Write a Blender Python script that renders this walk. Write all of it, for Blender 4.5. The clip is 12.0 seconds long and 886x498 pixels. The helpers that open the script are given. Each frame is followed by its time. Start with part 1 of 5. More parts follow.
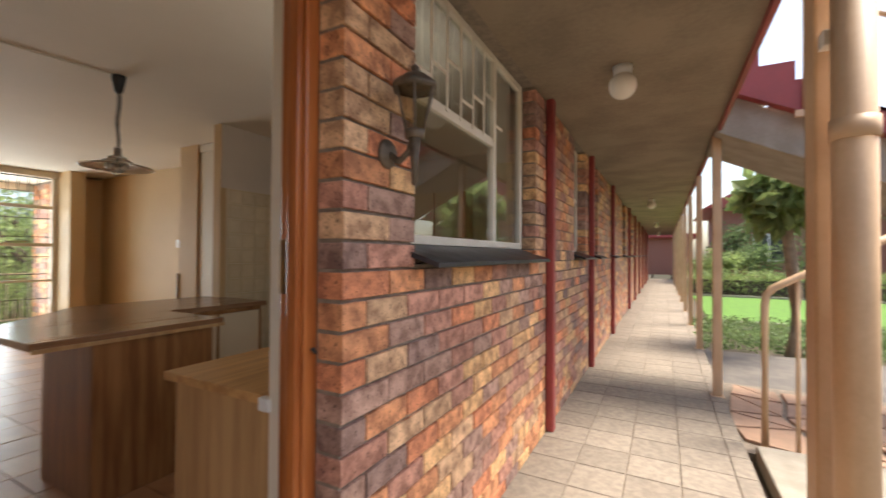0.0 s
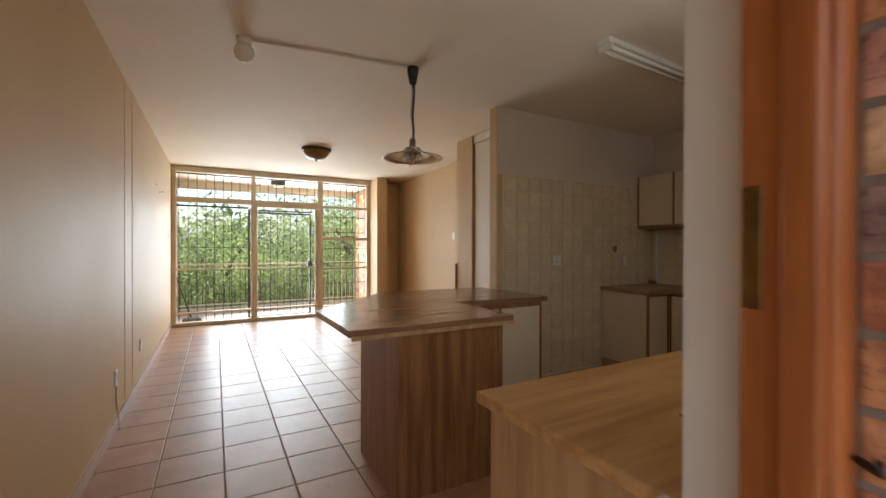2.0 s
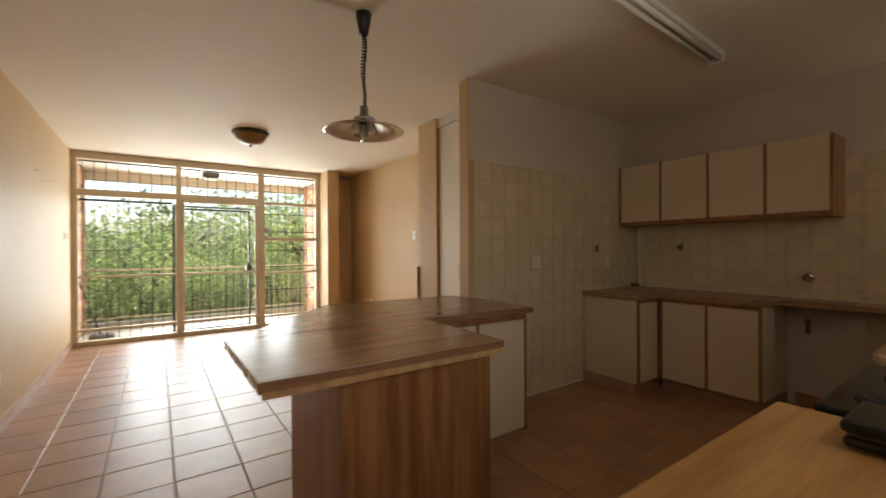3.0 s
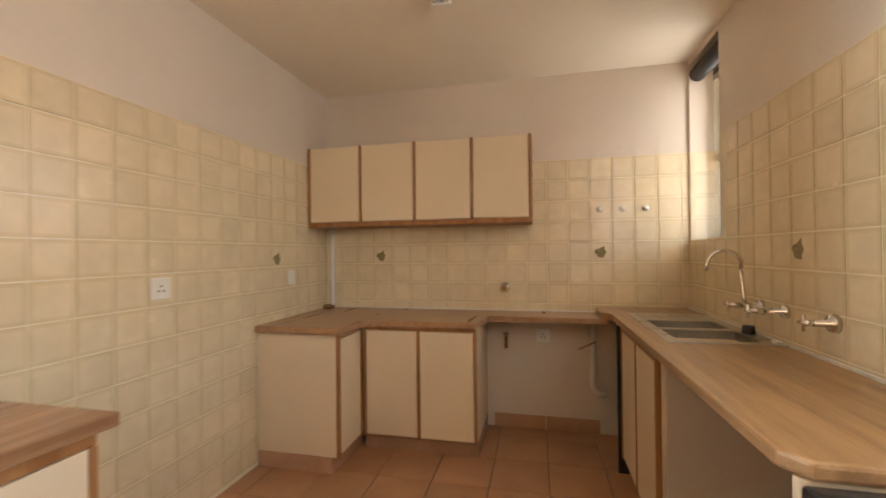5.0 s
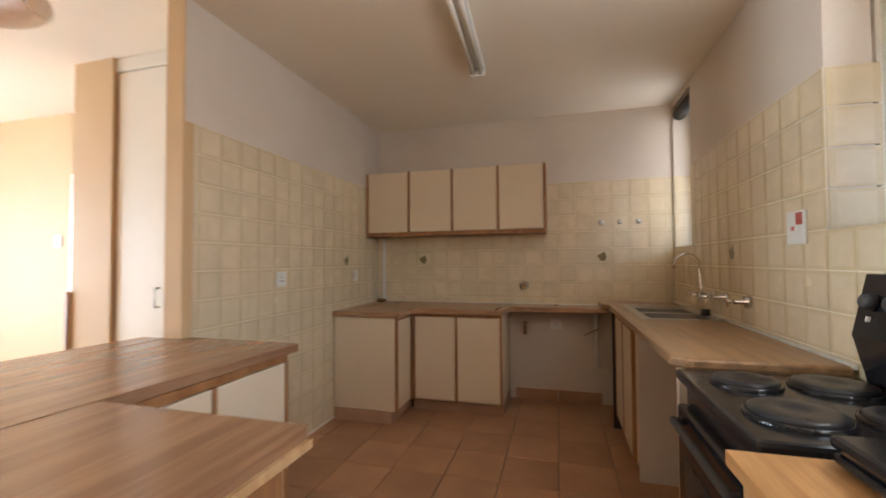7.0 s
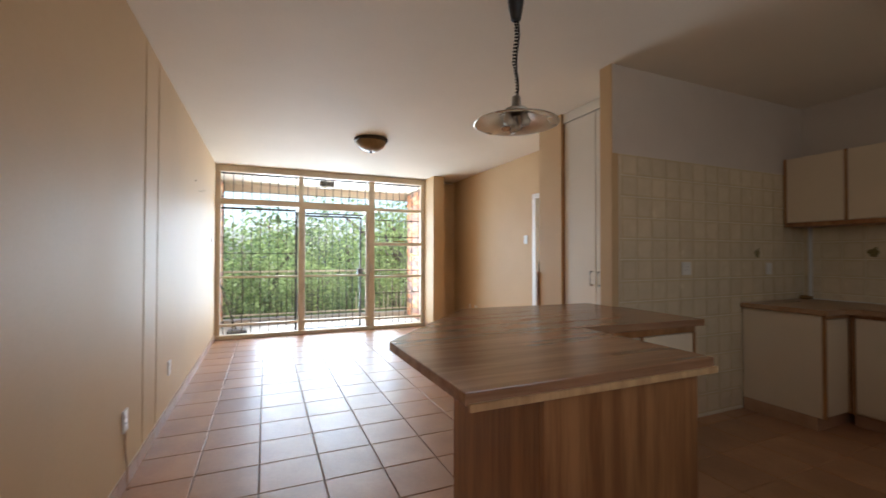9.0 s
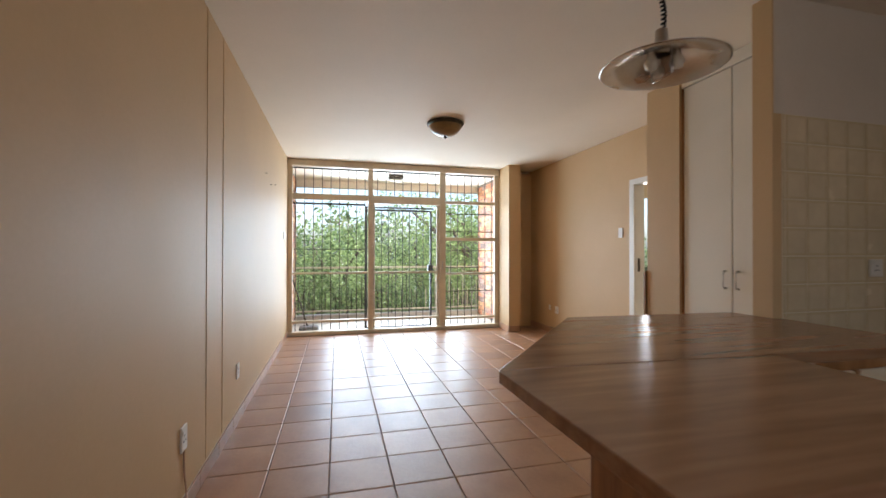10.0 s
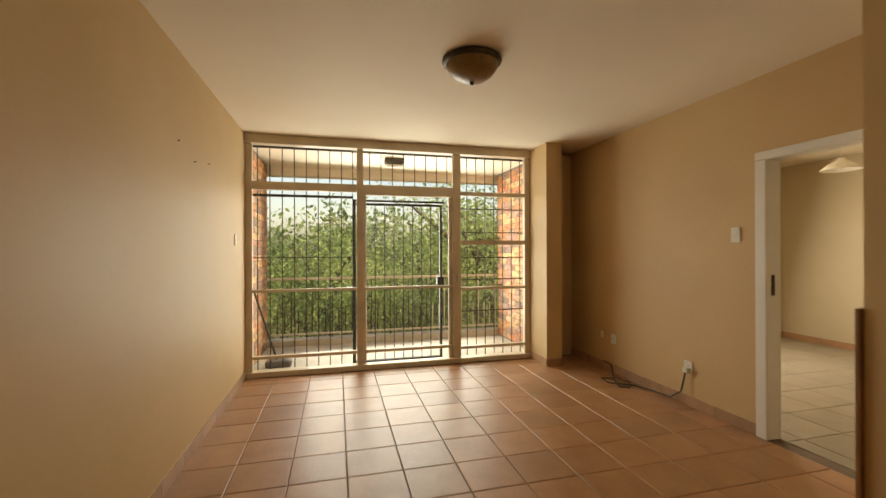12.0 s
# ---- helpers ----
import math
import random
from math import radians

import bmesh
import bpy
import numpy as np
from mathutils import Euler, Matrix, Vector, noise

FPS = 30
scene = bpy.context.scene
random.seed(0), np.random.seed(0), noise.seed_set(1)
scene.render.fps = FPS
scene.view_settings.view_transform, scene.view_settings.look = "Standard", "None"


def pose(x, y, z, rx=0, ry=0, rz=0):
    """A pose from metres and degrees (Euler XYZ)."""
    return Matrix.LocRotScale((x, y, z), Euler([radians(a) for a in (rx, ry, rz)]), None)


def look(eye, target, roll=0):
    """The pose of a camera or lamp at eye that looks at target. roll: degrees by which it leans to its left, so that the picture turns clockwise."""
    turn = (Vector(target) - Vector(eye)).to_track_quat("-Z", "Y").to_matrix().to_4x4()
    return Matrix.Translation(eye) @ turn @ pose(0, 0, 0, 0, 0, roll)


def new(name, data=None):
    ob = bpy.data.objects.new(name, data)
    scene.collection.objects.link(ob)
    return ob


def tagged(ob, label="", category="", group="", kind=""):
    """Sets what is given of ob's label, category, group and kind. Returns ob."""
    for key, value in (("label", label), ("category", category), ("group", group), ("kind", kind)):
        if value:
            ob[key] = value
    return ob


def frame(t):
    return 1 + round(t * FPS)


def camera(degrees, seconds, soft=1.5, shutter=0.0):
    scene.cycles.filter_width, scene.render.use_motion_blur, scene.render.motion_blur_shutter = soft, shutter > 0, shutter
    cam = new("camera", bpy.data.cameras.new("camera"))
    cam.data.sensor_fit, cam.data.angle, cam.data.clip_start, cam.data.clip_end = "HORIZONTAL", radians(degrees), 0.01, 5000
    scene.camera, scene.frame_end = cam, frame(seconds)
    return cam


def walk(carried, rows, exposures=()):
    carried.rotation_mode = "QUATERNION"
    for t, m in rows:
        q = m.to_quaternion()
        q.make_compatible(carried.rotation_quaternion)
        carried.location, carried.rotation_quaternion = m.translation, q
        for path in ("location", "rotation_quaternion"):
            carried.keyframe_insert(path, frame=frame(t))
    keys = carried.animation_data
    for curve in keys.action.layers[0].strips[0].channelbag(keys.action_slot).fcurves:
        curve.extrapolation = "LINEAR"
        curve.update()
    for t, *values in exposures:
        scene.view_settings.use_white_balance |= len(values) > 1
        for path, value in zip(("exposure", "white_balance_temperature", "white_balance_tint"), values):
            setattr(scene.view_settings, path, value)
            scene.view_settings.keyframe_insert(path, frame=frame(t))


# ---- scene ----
cam = camera(94.0, 12.0, shutter=0.4)
PATH = [
    (0, (-0.149, 0.234, 1.359), (-1.092, 1.998, 1.385), 0.3),
    (0.5, (-0.15, 0.131, 1.37), (-1.413, 1.681, 1.387), 0.4),
    (1, (-0.22, 0.144, 1.355), (-1.747, 1.436, 1.362), 0.3),
    (1.5, (-0.496, 0.297, 1.331), (-2.178, 1.379, 1.327), 0.2),
    (2, (-0.87, 0.48, 1.32), (-2.621, 1.446, 1.311), 0.1),
    (2.5, (-1.198, 0.662, 1.319), (-2.942, 1.64, 1.309), -0.1),
    (3, (-1.491, 0.794, 1.32), (-3.134, 1.934, 1.313), -0.3),
    (3.5, (-1.752, 1.016, 1.294), (-3.187, 2.409, 1.279), -0.3),
    (3.7, (-1.859, 1.116, 1.293), (-3.177, 2.62, 1.271), -0.3),
    (4.4, (-2.13, 1.55, 1.325), (-3.0, 3.35, 1.325), -0.5),
    (5.3, (-2.362, 2.086, 1.357), (-2.651, 4.065, 1.377), -0.6),
    (5.5, (-2.372, 2.102, 1.369), (-2.597, 4.089, 1.393), -0.6),
    (6, (-2.357, 1.827, 1.33), (-2.518, 3.82, 1.367), -0.7),
    (6.5, (-2.322, 1.477, 1.323), (-2.57, 3.461, 1.371), -0.7),
    (6.7, (-2.294, 1.355, 1.313), (-2.638, 3.324, 1.366), -0.6),
    (8.3, (-1.926, 0.62, 1.256), (-3.467, 1.893, 1.307), 0.1),
    (8.5, (-1.87, 0.584, 1.256), (-3.524, 1.707, 1.302), 0.0),
    (9, (-1.83, 0.555, 1.281), (-3.668, 1.343, 1.312), 0.1),
    (9.5, (-2.032, 0.547, 1.266), (-3.945, 1.131, 1.285), 0.1),
    (10, (-2.362, 0.565, 1.274), (-4.299, 1.063, 1.286), 0.1),
    (10.5, (-2.736, 0.684, 1.326), (-4.679, 1.157, 1.331), -0.0),
    (11, (-3.13, 0.764, 1.363), (-5.073, 1.238, 1.37), 0.1),
    (11.5, (-3.577, 0.791, 1.383), (-5.518, 1.271, 1.391), -0.1),
    (12, (-4.034, 0.816, 1.393), (-5.971, 1.313, 1.395), -0.2),
]
EXPOSURE = [(0, 1.4, 6900, 10), (0.5, 1.45, 8300, 10), (1.0, 1.6, 7700, 10), (1.6, 1.65, 6600, 10), (2.3, 1.65, 6950, 10), (3.0, 1.65, 7400, 10), (3.7, 2.0, 8300, 10), (5.3, 3.95, 6350, 10), (6.7, 3.6, 5950, 10), (8.3, 2.05, 6000, 10), (9.5, 1.7, 6000, 10), (10.5, 1.5, 6250, 10), (11.2, 1.22, 8200, 10), (12, 0.95, 9600, 10)]
walk(cam, [(t, look(eye, target, roll)) for t, eye, target, roll in PATH], EXPOSURE)

# ---- world and light ----
world = bpy.data.worlds.new("world")
scene.world = world
world.use_nodes = True
wn = world.node_tree.nodes
sky = wn.new("ShaderNodeTexSky")
sky.sky_type = "NISHITA"
sky.sun_disc = False
sky.sun_elevation, sky.sun_rotation = radians(61), radians(66)
sky.air_density, sky.dust_density = 1.0, 3.0
wn["Background"].inputs["Strength"].default_value = 0.15
world.node_tree.links.new(sky.outputs[0], wn["Background"].inputs["Color"])


def lamp(name, kind, m, energy, color, **kw):
    data = bpy.data.lights.new(name, kind)
    data.energy, data.color = energy, color
    if "size" in kw:
        data.shape, data.size, data.size_y = "RECTANGLE", kw["size"], kw["size_y"]
    if "angle" in kw:
        data.angle = radians(kw["angle"])
    ob = new(name, data)
    ob.matrix_world = m
    return ob


lamp("sun", "SUN", look((6.6, 2.9, 13), (0, 0, 0)), 3.0, (1.0, 0.95, 0.88), angle=20)
# daylight entering through the balcony front, the kitchen windows and the bedroom window
lamp("balcony_daylight", "AREA", look((-10.3, 1.75, 1.25), (-4, 2.4, 1.5)), 70, (0.78, 0.9, 1.0), size=2.7, size_y=2.1)
lamp("kitchen_daylight", "AREA", look((-1.18, 2.15, 1.98), (-3, 2.15, 2.3)), 1.9, (0.97, 0.97, 0.97), size=1.0, size_y=1.0)
lamp("sink_daylight", "AREA", look((-1.11, 4.85, 1.98), (-3, 4.6, 1.98)), 0.45, (0.97, 0.97, 0.97), size=0.4, size_y=1.1)
lamp("bedroom_daylight", "AREA", look((-8.75, 5.6, 1.6), (-6, 5.6, 0.8)), 26, (1.0, 0.98, 0.94), size=1.4, size_y=1.3)


# ---- materials ----
def mat(name, a, b=None, scale=6.0, rough=0.6, bump=0.0, metal=0.0, fine=60.0, stretch=(1, 1, 1), rnd=0.0, spec=0.5, hue=0.0, island=False):
    m = bpy.data.materials.new(name)
    m.use_nodes = True
    nt = m.node_tree
    N, L = nt.nodes, nt.links
    p = N["Principled BSDF"]
    b = b or tuple(c * 0.8 for c in a)
    tc = N.new("ShaderNodeTexCoord")
    geo = N.new("ShaderNodeNewGeometry")
    inf = N.new("ShaderNodeObjectInfo")
    rand = geo.outputs["Random Per Island"] if island else inf.outputs["Random"]
    mp = N.new("ShaderNodeMapping")
    mp.inputs["Scale"].default_value = stretch
    if rnd or hue:
        off = N.new("ShaderNodeVectorMath")
        off.operation = "MULTIPLY_ADD"
        comb = N.new("ShaderNodeCombineXYZ")
        for k in range(3):
            L.new(rand, comb.inputs[k])
        L.new(comb.outputs[0], off.inputs[0])
        off.inputs[1].default_value = (17.3, 29.1, 41.7)
        L.new(tc.outputs["Object"], off.inputs[2])
        L.new(off.outputs[0], mp.inputs["Vector"])
    else:
        L.new(geo.outputs["Position"], mp.inputs["Vector"])
    n1 = N.new("ShaderNodeTexNoise")
    n1.inputs["Scale"].default_value, n1.inputs["Detail"].default_value = scale, 4
    n2 = N.new("ShaderNodeTexNoise")
    n2.inputs["Scale"].default_value, n2.inputs["Detail"].default_value = fine, 3
    for n in (n1, n2):
        L.new(mp.outputs[0], n.inputs["Vector"])
    add = N.new("ShaderNodeMath")
    add.operation = "MULTIPLY_ADD"
    add.inputs[1].default_value, add.inputs[2].default_value = 0.3, -0.15
    L.new(n2.outputs[0], add.inputs[0])
    s = N.new("ShaderNodeMath")
    L.new(n1.outputs[0], s.inputs[0])
    L.new(add.outputs[0], s.inputs[1])
    ramp = N.new("ShaderNodeValToRGB")
    ramp.color_ramp.elements[0].position, ramp.color_ramp.elements[1].position = 0.35, 0.65
    ramp.color_ramp.elements[0].color, ramp.color_ramp.elements[1].color = (*b, 1), (*a, 1)
    L.new(s.outputs[0], ramp.inputs[0])
    out = ramp.outputs[0]
    if rnd:
        hsv = N.new("ShaderNodeHueSaturation")
        mr = N.new("ShaderNodeMapRange")
        mr.inputs["To Min"].default_value, mr.inputs["To Max"].default_value = 1 - rnd, 1 + rnd
        L.new(rand, mr.inputs[0])
        L.new(mr.outputs[0], hsv.inputs["Value"])
        L.new(out, hsv.inputs["Color"])
        out = hsv.outputs[0]
    L.new(out, p.inputs["Base Color"])
    mr2 = N.new("ShaderNodeMapRange")
    mr2.inputs["To Min"].default_value, mr2.inputs["To Max"].default_value = max(rough - 0.08, 0.02), min(rough + 0.08, 1)
    L.new(n1.outputs[0], mr2.inputs[0])
    L.new(mr2.outputs[0], p.inputs["Roughness"])
    p.inputs["Metallic"].default_value = metal
    p.inputs["Specular IOR Level"].default_value = spec
    if bump:
        bp = N.new("ShaderNodeBump")
        bp.inputs["Strength"].default_value, bp.inputs["Distance"].default_value = bump, 0.004
        L.new(s.outputs[0], bp.inputs["Height"])
        L.new(bp.outputs[0], p.inputs["Normal"])
    return m


def brick_mat(name, island):
    # each brick takes one of several fired colours, flamed darker in its middle
    m = mat(name, (1, 1, 1), (0.36, 0.29, 0.28), 17, 0.8, 0.8, fine=120, rnd=0.18, island=island)
    nt = m.node_tree
    N, L = nt.nodes, nt.links
    p = N["Principled BSDF"]
    old = p.inputs["Base Color"].links[0].from_socket
    inf = N.new("ShaderNodeNewGeometry") if island else N.new("ShaderNodeObjectInfo")
    r = inf.outputs["Random Per Island"] if island else inf.outputs["Random"]
    sc = N.new("ShaderNodeMath")
    sc.operation = "MULTIPLY"
    sc.inputs[1].default_value = 7.31
    fr = N.new("ShaderNodeMath")
    fr.operation = "FRACT"
    L.new(r, sc.inputs[0])
    L.new(sc.outputs[0], fr.inputs[0])
    ramp = N.new("ShaderNodeValToRGB")
    ramp.color_ramp.interpolation = "CONSTANT"
    els = ramp.color_ramp.elements
    cols = [(0.0, (0.80, 0.37, 0.18)), (0.15, (0.60, 0.31, 0.22)), (0.32, (0.90, 0.56, 0.27)), (0.46, (0.52, 0.33, 0.25)), (0.62, (0.80, 0.32, 0.16)), (0.72, (0.36, 0.235, 0.19)), (0.82, (0.74, 0.48, 0.28))]
    els[0].position, els[0].color = cols[0][0], (*cols[0][1], 1)
    els[1].position, els[1].color = cols[1][0], (*cols[1][1], 1)
    for pos, c in cols[2:]:
        e = els.new(pos)
        e.color = (*c, 1)
    L.new(fr.outputs[0], ramp.inputs[0])
    mx = N.new("ShaderNodeMix")
    mx.data_type, mx.blend_type = "RGBA", "MULTIPLY"
    mx.inputs["Factor"].default_value = 0.85
    L.new(ramp.outputs[0], mx.inputs["A"])
    L.new(old, mx.inputs["B"])
    # dark iron specks burnt into the faces
    tc = N.new("ShaderNodeTexCoord")
    sp = N.new("ShaderNodeTexNoise")
    sp.inputs["Scale"].default_value, sp.inputs["Detail"].default_value = 75, 2
    L.new(tc.outputs["Object"], sp.inputs["Vector"])
    sr = N.new("ShaderNodeValToRGB")
    sr.color_ramp.elements[0].position, sr.color_ramp.elements[1].position = 0.62, 0.68
    sr.color_ramp.elements[0].color, sr.color_ramp.elements[1].color = (1, 1, 1, 1), (0.22, 0.2, 0.2, 1)
    L.new(sp.outputs[0], sr.inputs[0])
    mk = N.new("ShaderNodeMix")
    mk.data_type, mk.blend_type = "RGBA", "MULTIPLY"
    mk.inputs["Factor"].default_value = 0.8
    L.new(mx.outputs["Result"], mk.inputs["A"])
    L.new(sr.outputs[0], mk.inputs["B"])
    L.new(mk.outputs["Result"], p.inputs["Base Color"])
    return m


def glass_mat(name, tint=(1, 1, 1), rough=0.0, base=0.025):
    m = bpy.data.materials.new(name)
    m.use_nodes = True
    N, L = m.node_tree.nodes, m.node_tree.links
    N.remove(N["Principled BSDF"])
    tr = N.new("ShaderNodeBsdfTransparent")
    tr.inputs[0].default_value = (*tint, 1)
    gl = N.new("ShaderNodeBsdfGlossy")
    gl.inputs["Roughness"].default_value = rough
    fz = N.new("ShaderNodeLayerWeight")
    fz.inputs["Blend"].default_value = 0.5
    pw, ad = N.new("ShaderNodeMath"), N.new("ShaderNodeMath")
    pw.operation, ad.operation = "POWER", "MULTIPLY_ADD"
    pw.inputs[1].default_value = 4.0
    ad.inputs[1].default_value, ad.inputs[2].default_value = 0.8, base
    L.new(fz.outputs["Facing"], pw.inputs[0])
    L.new(pw.outputs[0], ad.inputs[0])
    mx = N.new("ShaderNodeMixShader")
    L.new(ad.outputs[0], mx.inputs[0])
    L.new(tr.outputs[0], mx.inputs[1])
    L.new(gl.outputs[0], mx.inputs[2])
    L.new(mx.outputs[0], N["Material Output"].inputs["Surface"])
    return m


def wood_mat(name, a, b, axis, rough=0.35, bump=0.15, sc=1.0, rnd=0.0):
    st = [14.0 * sc] * 3
    st[axis] = 0.9 * sc
    return mat(name, a, b, 1.6, rough, bump, fine=9, stretch=tuple(st), rnd=rnd)


PAINT = mat("cream_wall_paint", (0.61, 0.42, 0.225), (0.57, 0.385, 0.2), 1.3, 0.56, 0.15, fine=70, spec=0.35)
KPAINT = mat("kitchen_wall_paint", (0.66, 0.57, 0.475), (0.61, 0.52, 0.43), 1.6, 0.5, 0.1)
CEIL = mat("ceiling_paint", (0.86, 0.77, 0.64), (0.82, 0.73, 0.6), 1.2, 0.7, 0.1, spec=0.25)
WHITE = mat("white_enamel", (0.78, 0.76, 0.72), (0.72, 0.7, 0.66), 3, 0.35, 0.05)
SOFFIT = mat("raw_soffit", (0.30, 0.24, 0.17), (0.21, 0.165, 0.115), 2.2, 0.9, 0.5, fine=30)
FTILE = mat("terracotta_tile", (0.47, 0.25, 0.13), (0.38, 0.19, 0.095), 3.5, 0.37, 0.45, fine=45, rnd=0.1, spec=0.65)
GROUT = mat("floor_grout", (0.22, 0.155, 0.11), (0.16, 0.115, 0.08), 8, 0.9, 0.3)
SKIRT = mat("skirting_tile", (0.46, 0.27, 0.16), (0.38, 0.21, 0.12), 6, 0.4, 0.2, rnd=0.12)
WTILE = mat("wall_tile_glaze", (0.72, 0.597, 0.405), (0.66, 0.54, 0.36), 9, 0.24, 0.12, fine=30, rnd=0.05)


def tile_border(m, inner, outer, tone):
    # a printed darker band runs round each tile just inside its rim
    N, L = m.node_tree.nodes, m.node_tree.links
    p = N["Principled BSDF"]
    old = p.inputs["Base Color"].links[0].from_socket
    tc = N.new("ShaderNodeTexCoord")
    sep = N.new("ShaderNodeSeparateXYZ")
    L.new(tc.outputs["Object"], sep.inputs[0])
    ab = []
    for ax in ("X", "Z"):
        a = N.new("ShaderNodeMath")
        a.operation = "ABSOLUTE"
        L.new(sep.outputs[ax], a.inputs[0])
        ab.append(a)
    mx = N.new("ShaderNodeMath")
    mx.operation = "MAXIMUM"
    L.new(ab[0].outputs[0], mx.inputs[0])
    L.new(ab[1].outputs[0], mx.inputs[1])
    mr = N.new("ShaderNodeMapRange")
    mr.inputs["From Min"].default_value, mr.inputs["From Max"].default_value = inner, outer
    L.new(mx.outputs[0], mr.inputs[0])
    mix = N.new("ShaderNodeMix")
    mix.data_type, mix.blend_type = "RGBA", "MULTIPLY"
    L.new(mr.outputs[0], mix.inputs["Factor"])
    L.new(old, mix.inputs["A"])
    mix.inputs["B"].default_value = (*tone, 1)
    L.new(mix.outputs["Result"], p.inputs["Base Color"])


tile_border(WTILE, 0.056, 0.064, (0.93, 0.905, 0.84))
WGROUT = mat("wall_grout", (0.76, 0.68, 0.52), (0.68, 0.6, 0.44), 10, 0.9, 0.2)
FRAME = mat("cream_steel_frame", (0.66, 0.57, 0.43), (0.58, 0.49, 0.36), 5, 0.45, 0.1)
CORD = mat("black_rubber_cord", (0.008, 0.008, 0.008), (0.012, 0.012, 0.012), 30, 0.85, 0.1, spec=0.2)
BLACK = mat("black_steel", (0.01, 0.01, 0.012), (0.018, 0.017, 0.017), 20, 0.45, 0.2)
BRICK = brick_mat("face_brick", False)
BRICKS = brick_mat("face_brick_joined", True)
MORTAR = mat("mortar", (0.27, 0.22, 0.17), (0.18, 0.145, 0.11), 20, 0.95, 0.7)
TOP_Y = wood_mat("laminate_top", (0.42, 0.25, 0.135), (0.33, 0.18, 0.09), 1, 0.3, 0.05)
BARTOP = wood_mat("bar_laminate", (0.33, 0.18, 0.095), (0.24, 0.12, 0.06), 1, 0.22, 0.05)
SINKTOP = wood_mat("sink_laminate", (0.46, 0.285, 0.145), (0.28, 0.16, 0.075), 1, 0.32, 0.05)
# lighter copy of the concrete, with the balcony's bright daylight put into its colour
DAYLITCONC = mat("daylit_concrete", (0.55, 0.5, 0.42), (0.45, 0.41, 0.34), 4, 0.85, 0.4)
OAK = wood_mat("oak_trim", (0.40, 0.19, 0.07), (0.25, 0.105, 0.035), 2, 0.4, 0.2)
DARKOAK = wood_mat("bar_panel_wood", (0.36, 0.17, 0.065), (0.2, 0.08, 0.03), 2, 0.35, 0.2)
LIGHTOAK = wood_mat("light_oak_panel", (0.55, 0.34, 0.16), (0.41, 0.235, 0.1), 2, 0.45, 0.15)
LIGHTTOP = wood_mat("light_oak_top", (0.60, 0.34, 0.135), (0.41, 0.205, 0.07), 1, 0.35, 0.1)
JAMB = wood_mat("meranti_frame", (0.45, 0.145, 0.038), (0.29, 0.08, 0.02), 2, 0.3, 0.2)
DOORW = mat("cream_melamine", (0.74, 0.60, 0.42), (0.71, 0.57, 0.395), 2, 0.4, 0.03)
CUPW = mat("cupboard_white", (0.76, 0.70, 0.6), (0.72, 0.66, 0.56), 2, 0.45, 0.05)
STEEL = mat("stainless_steel", (0.6, 0.58, 0.54), (0.5, 0.48, 0.45), 4, 0.3, 0.1, 1.0, stretch=(1, 10, 1))
# rougher steel, darkened so its colour carries the shade inside the bowls
BOWL = mat("shaded_steel_bowl", (0.36, 0.35, 0.33), (0.25, 0.24, 0.23), 5, 0.38, 0.1, 1.0)
WFRAME = mat("white_window_steel", (0.76, 0.71, 0.6), (0.7, 0.64, 0.52), 6, 0.4, 0.1)
PAINT2 = mat("pale_bedroom_paint", (0.66, 0.57, 0.42), (0.62, 0.53, 0.38), 1.5, 0.55, 0.1)
CHROME = mat("chrome", (0.75, 0.73, 0.7), (0.6, 0.58, 0.55), 8, 0.12, 0.0, 1.0)
BRASS = mat("aged_brass", (0.35, 0.22, 0.09), (0.22, 0.13, 0.06), 12, 0.35, 0.1, 1.0)
BRONZE = mat("bronze_metal", (0.085, 0.065, 0.045), (0.045, 0.035, 0.025), 12, 0.5, 0.2, 0.6)
PEWTER = mat("weathered_pewter", (0.2, 0.165, 0.125), (0.1, 0.08, 0.06), 14, 0.6, 0.3, 0.4)
AMBER = mat("amber_glass", (0.27, 0.16, 0.06), (0.18, 0.105, 0.04), 10, 0.3, 0.1)
OPAL = mat("opal_glass", (0.82, 0.78, 0.68), (0.78, 0.73, 0.62), 4, 0.25)
PLASTIC = mat("white_plastic", (0.75, 0.72, 0.66), (0.7, 0.67, 0.6), 5, 0.35)
GREYPL = mat("dark_plastic", (0.05, 0.045, 0.04), (0.03, 0.03, 0.03), 10, 0.5)
ENAMEL = mat("black_enamel", (0.012, 0.012, 0.014), (0.018, 0.017, 0.018), 10, 0.16, 0.05)
PLATE = mat("iron_hotplate", (0.025, 0.025, 0.028), (0.018, 0.018, 0.02), 15, 0.3, 0.2)
RED = mat("oxide_red_paint", (0.33, 0.055, 0.05), (0.26, 0.045, 0.04), 4, 0.5, 0.2)
POST = mat("peach_post_paint", (0.62, 0.42, 0.25), (0.54, 0.35, 0.2), 4, 0.5, 0.15)
PAVE = mat("corridor_slab", (0.28, 0.235, 0.185), (0.205, 0.17, 0.135), 22, 0.85, 0.5, fine=90, rnd=0.1)
CRAZY = mat("crazy_paving_stone", (0.48, 0.3, 0.2), (0.37, 0.24, 0.16), 6, 0.8, 0.5, rnd=0.2)
CONC = mat("concrete", (0.36, 0.32, 0.26), (0.27, 0.24, 0.19), 5, 0.9, 0.5)
SLATE = mat("slate_sill", (0.02, 0.02, 0.024), (0.035, 0.035, 0.04), 9, 0.35, 0.3)
GRASS = mat("lawn_green", (0.10, 0.22, 0.025), (0.065, 0.15, 0.02), 9, 0.9, 0.6)
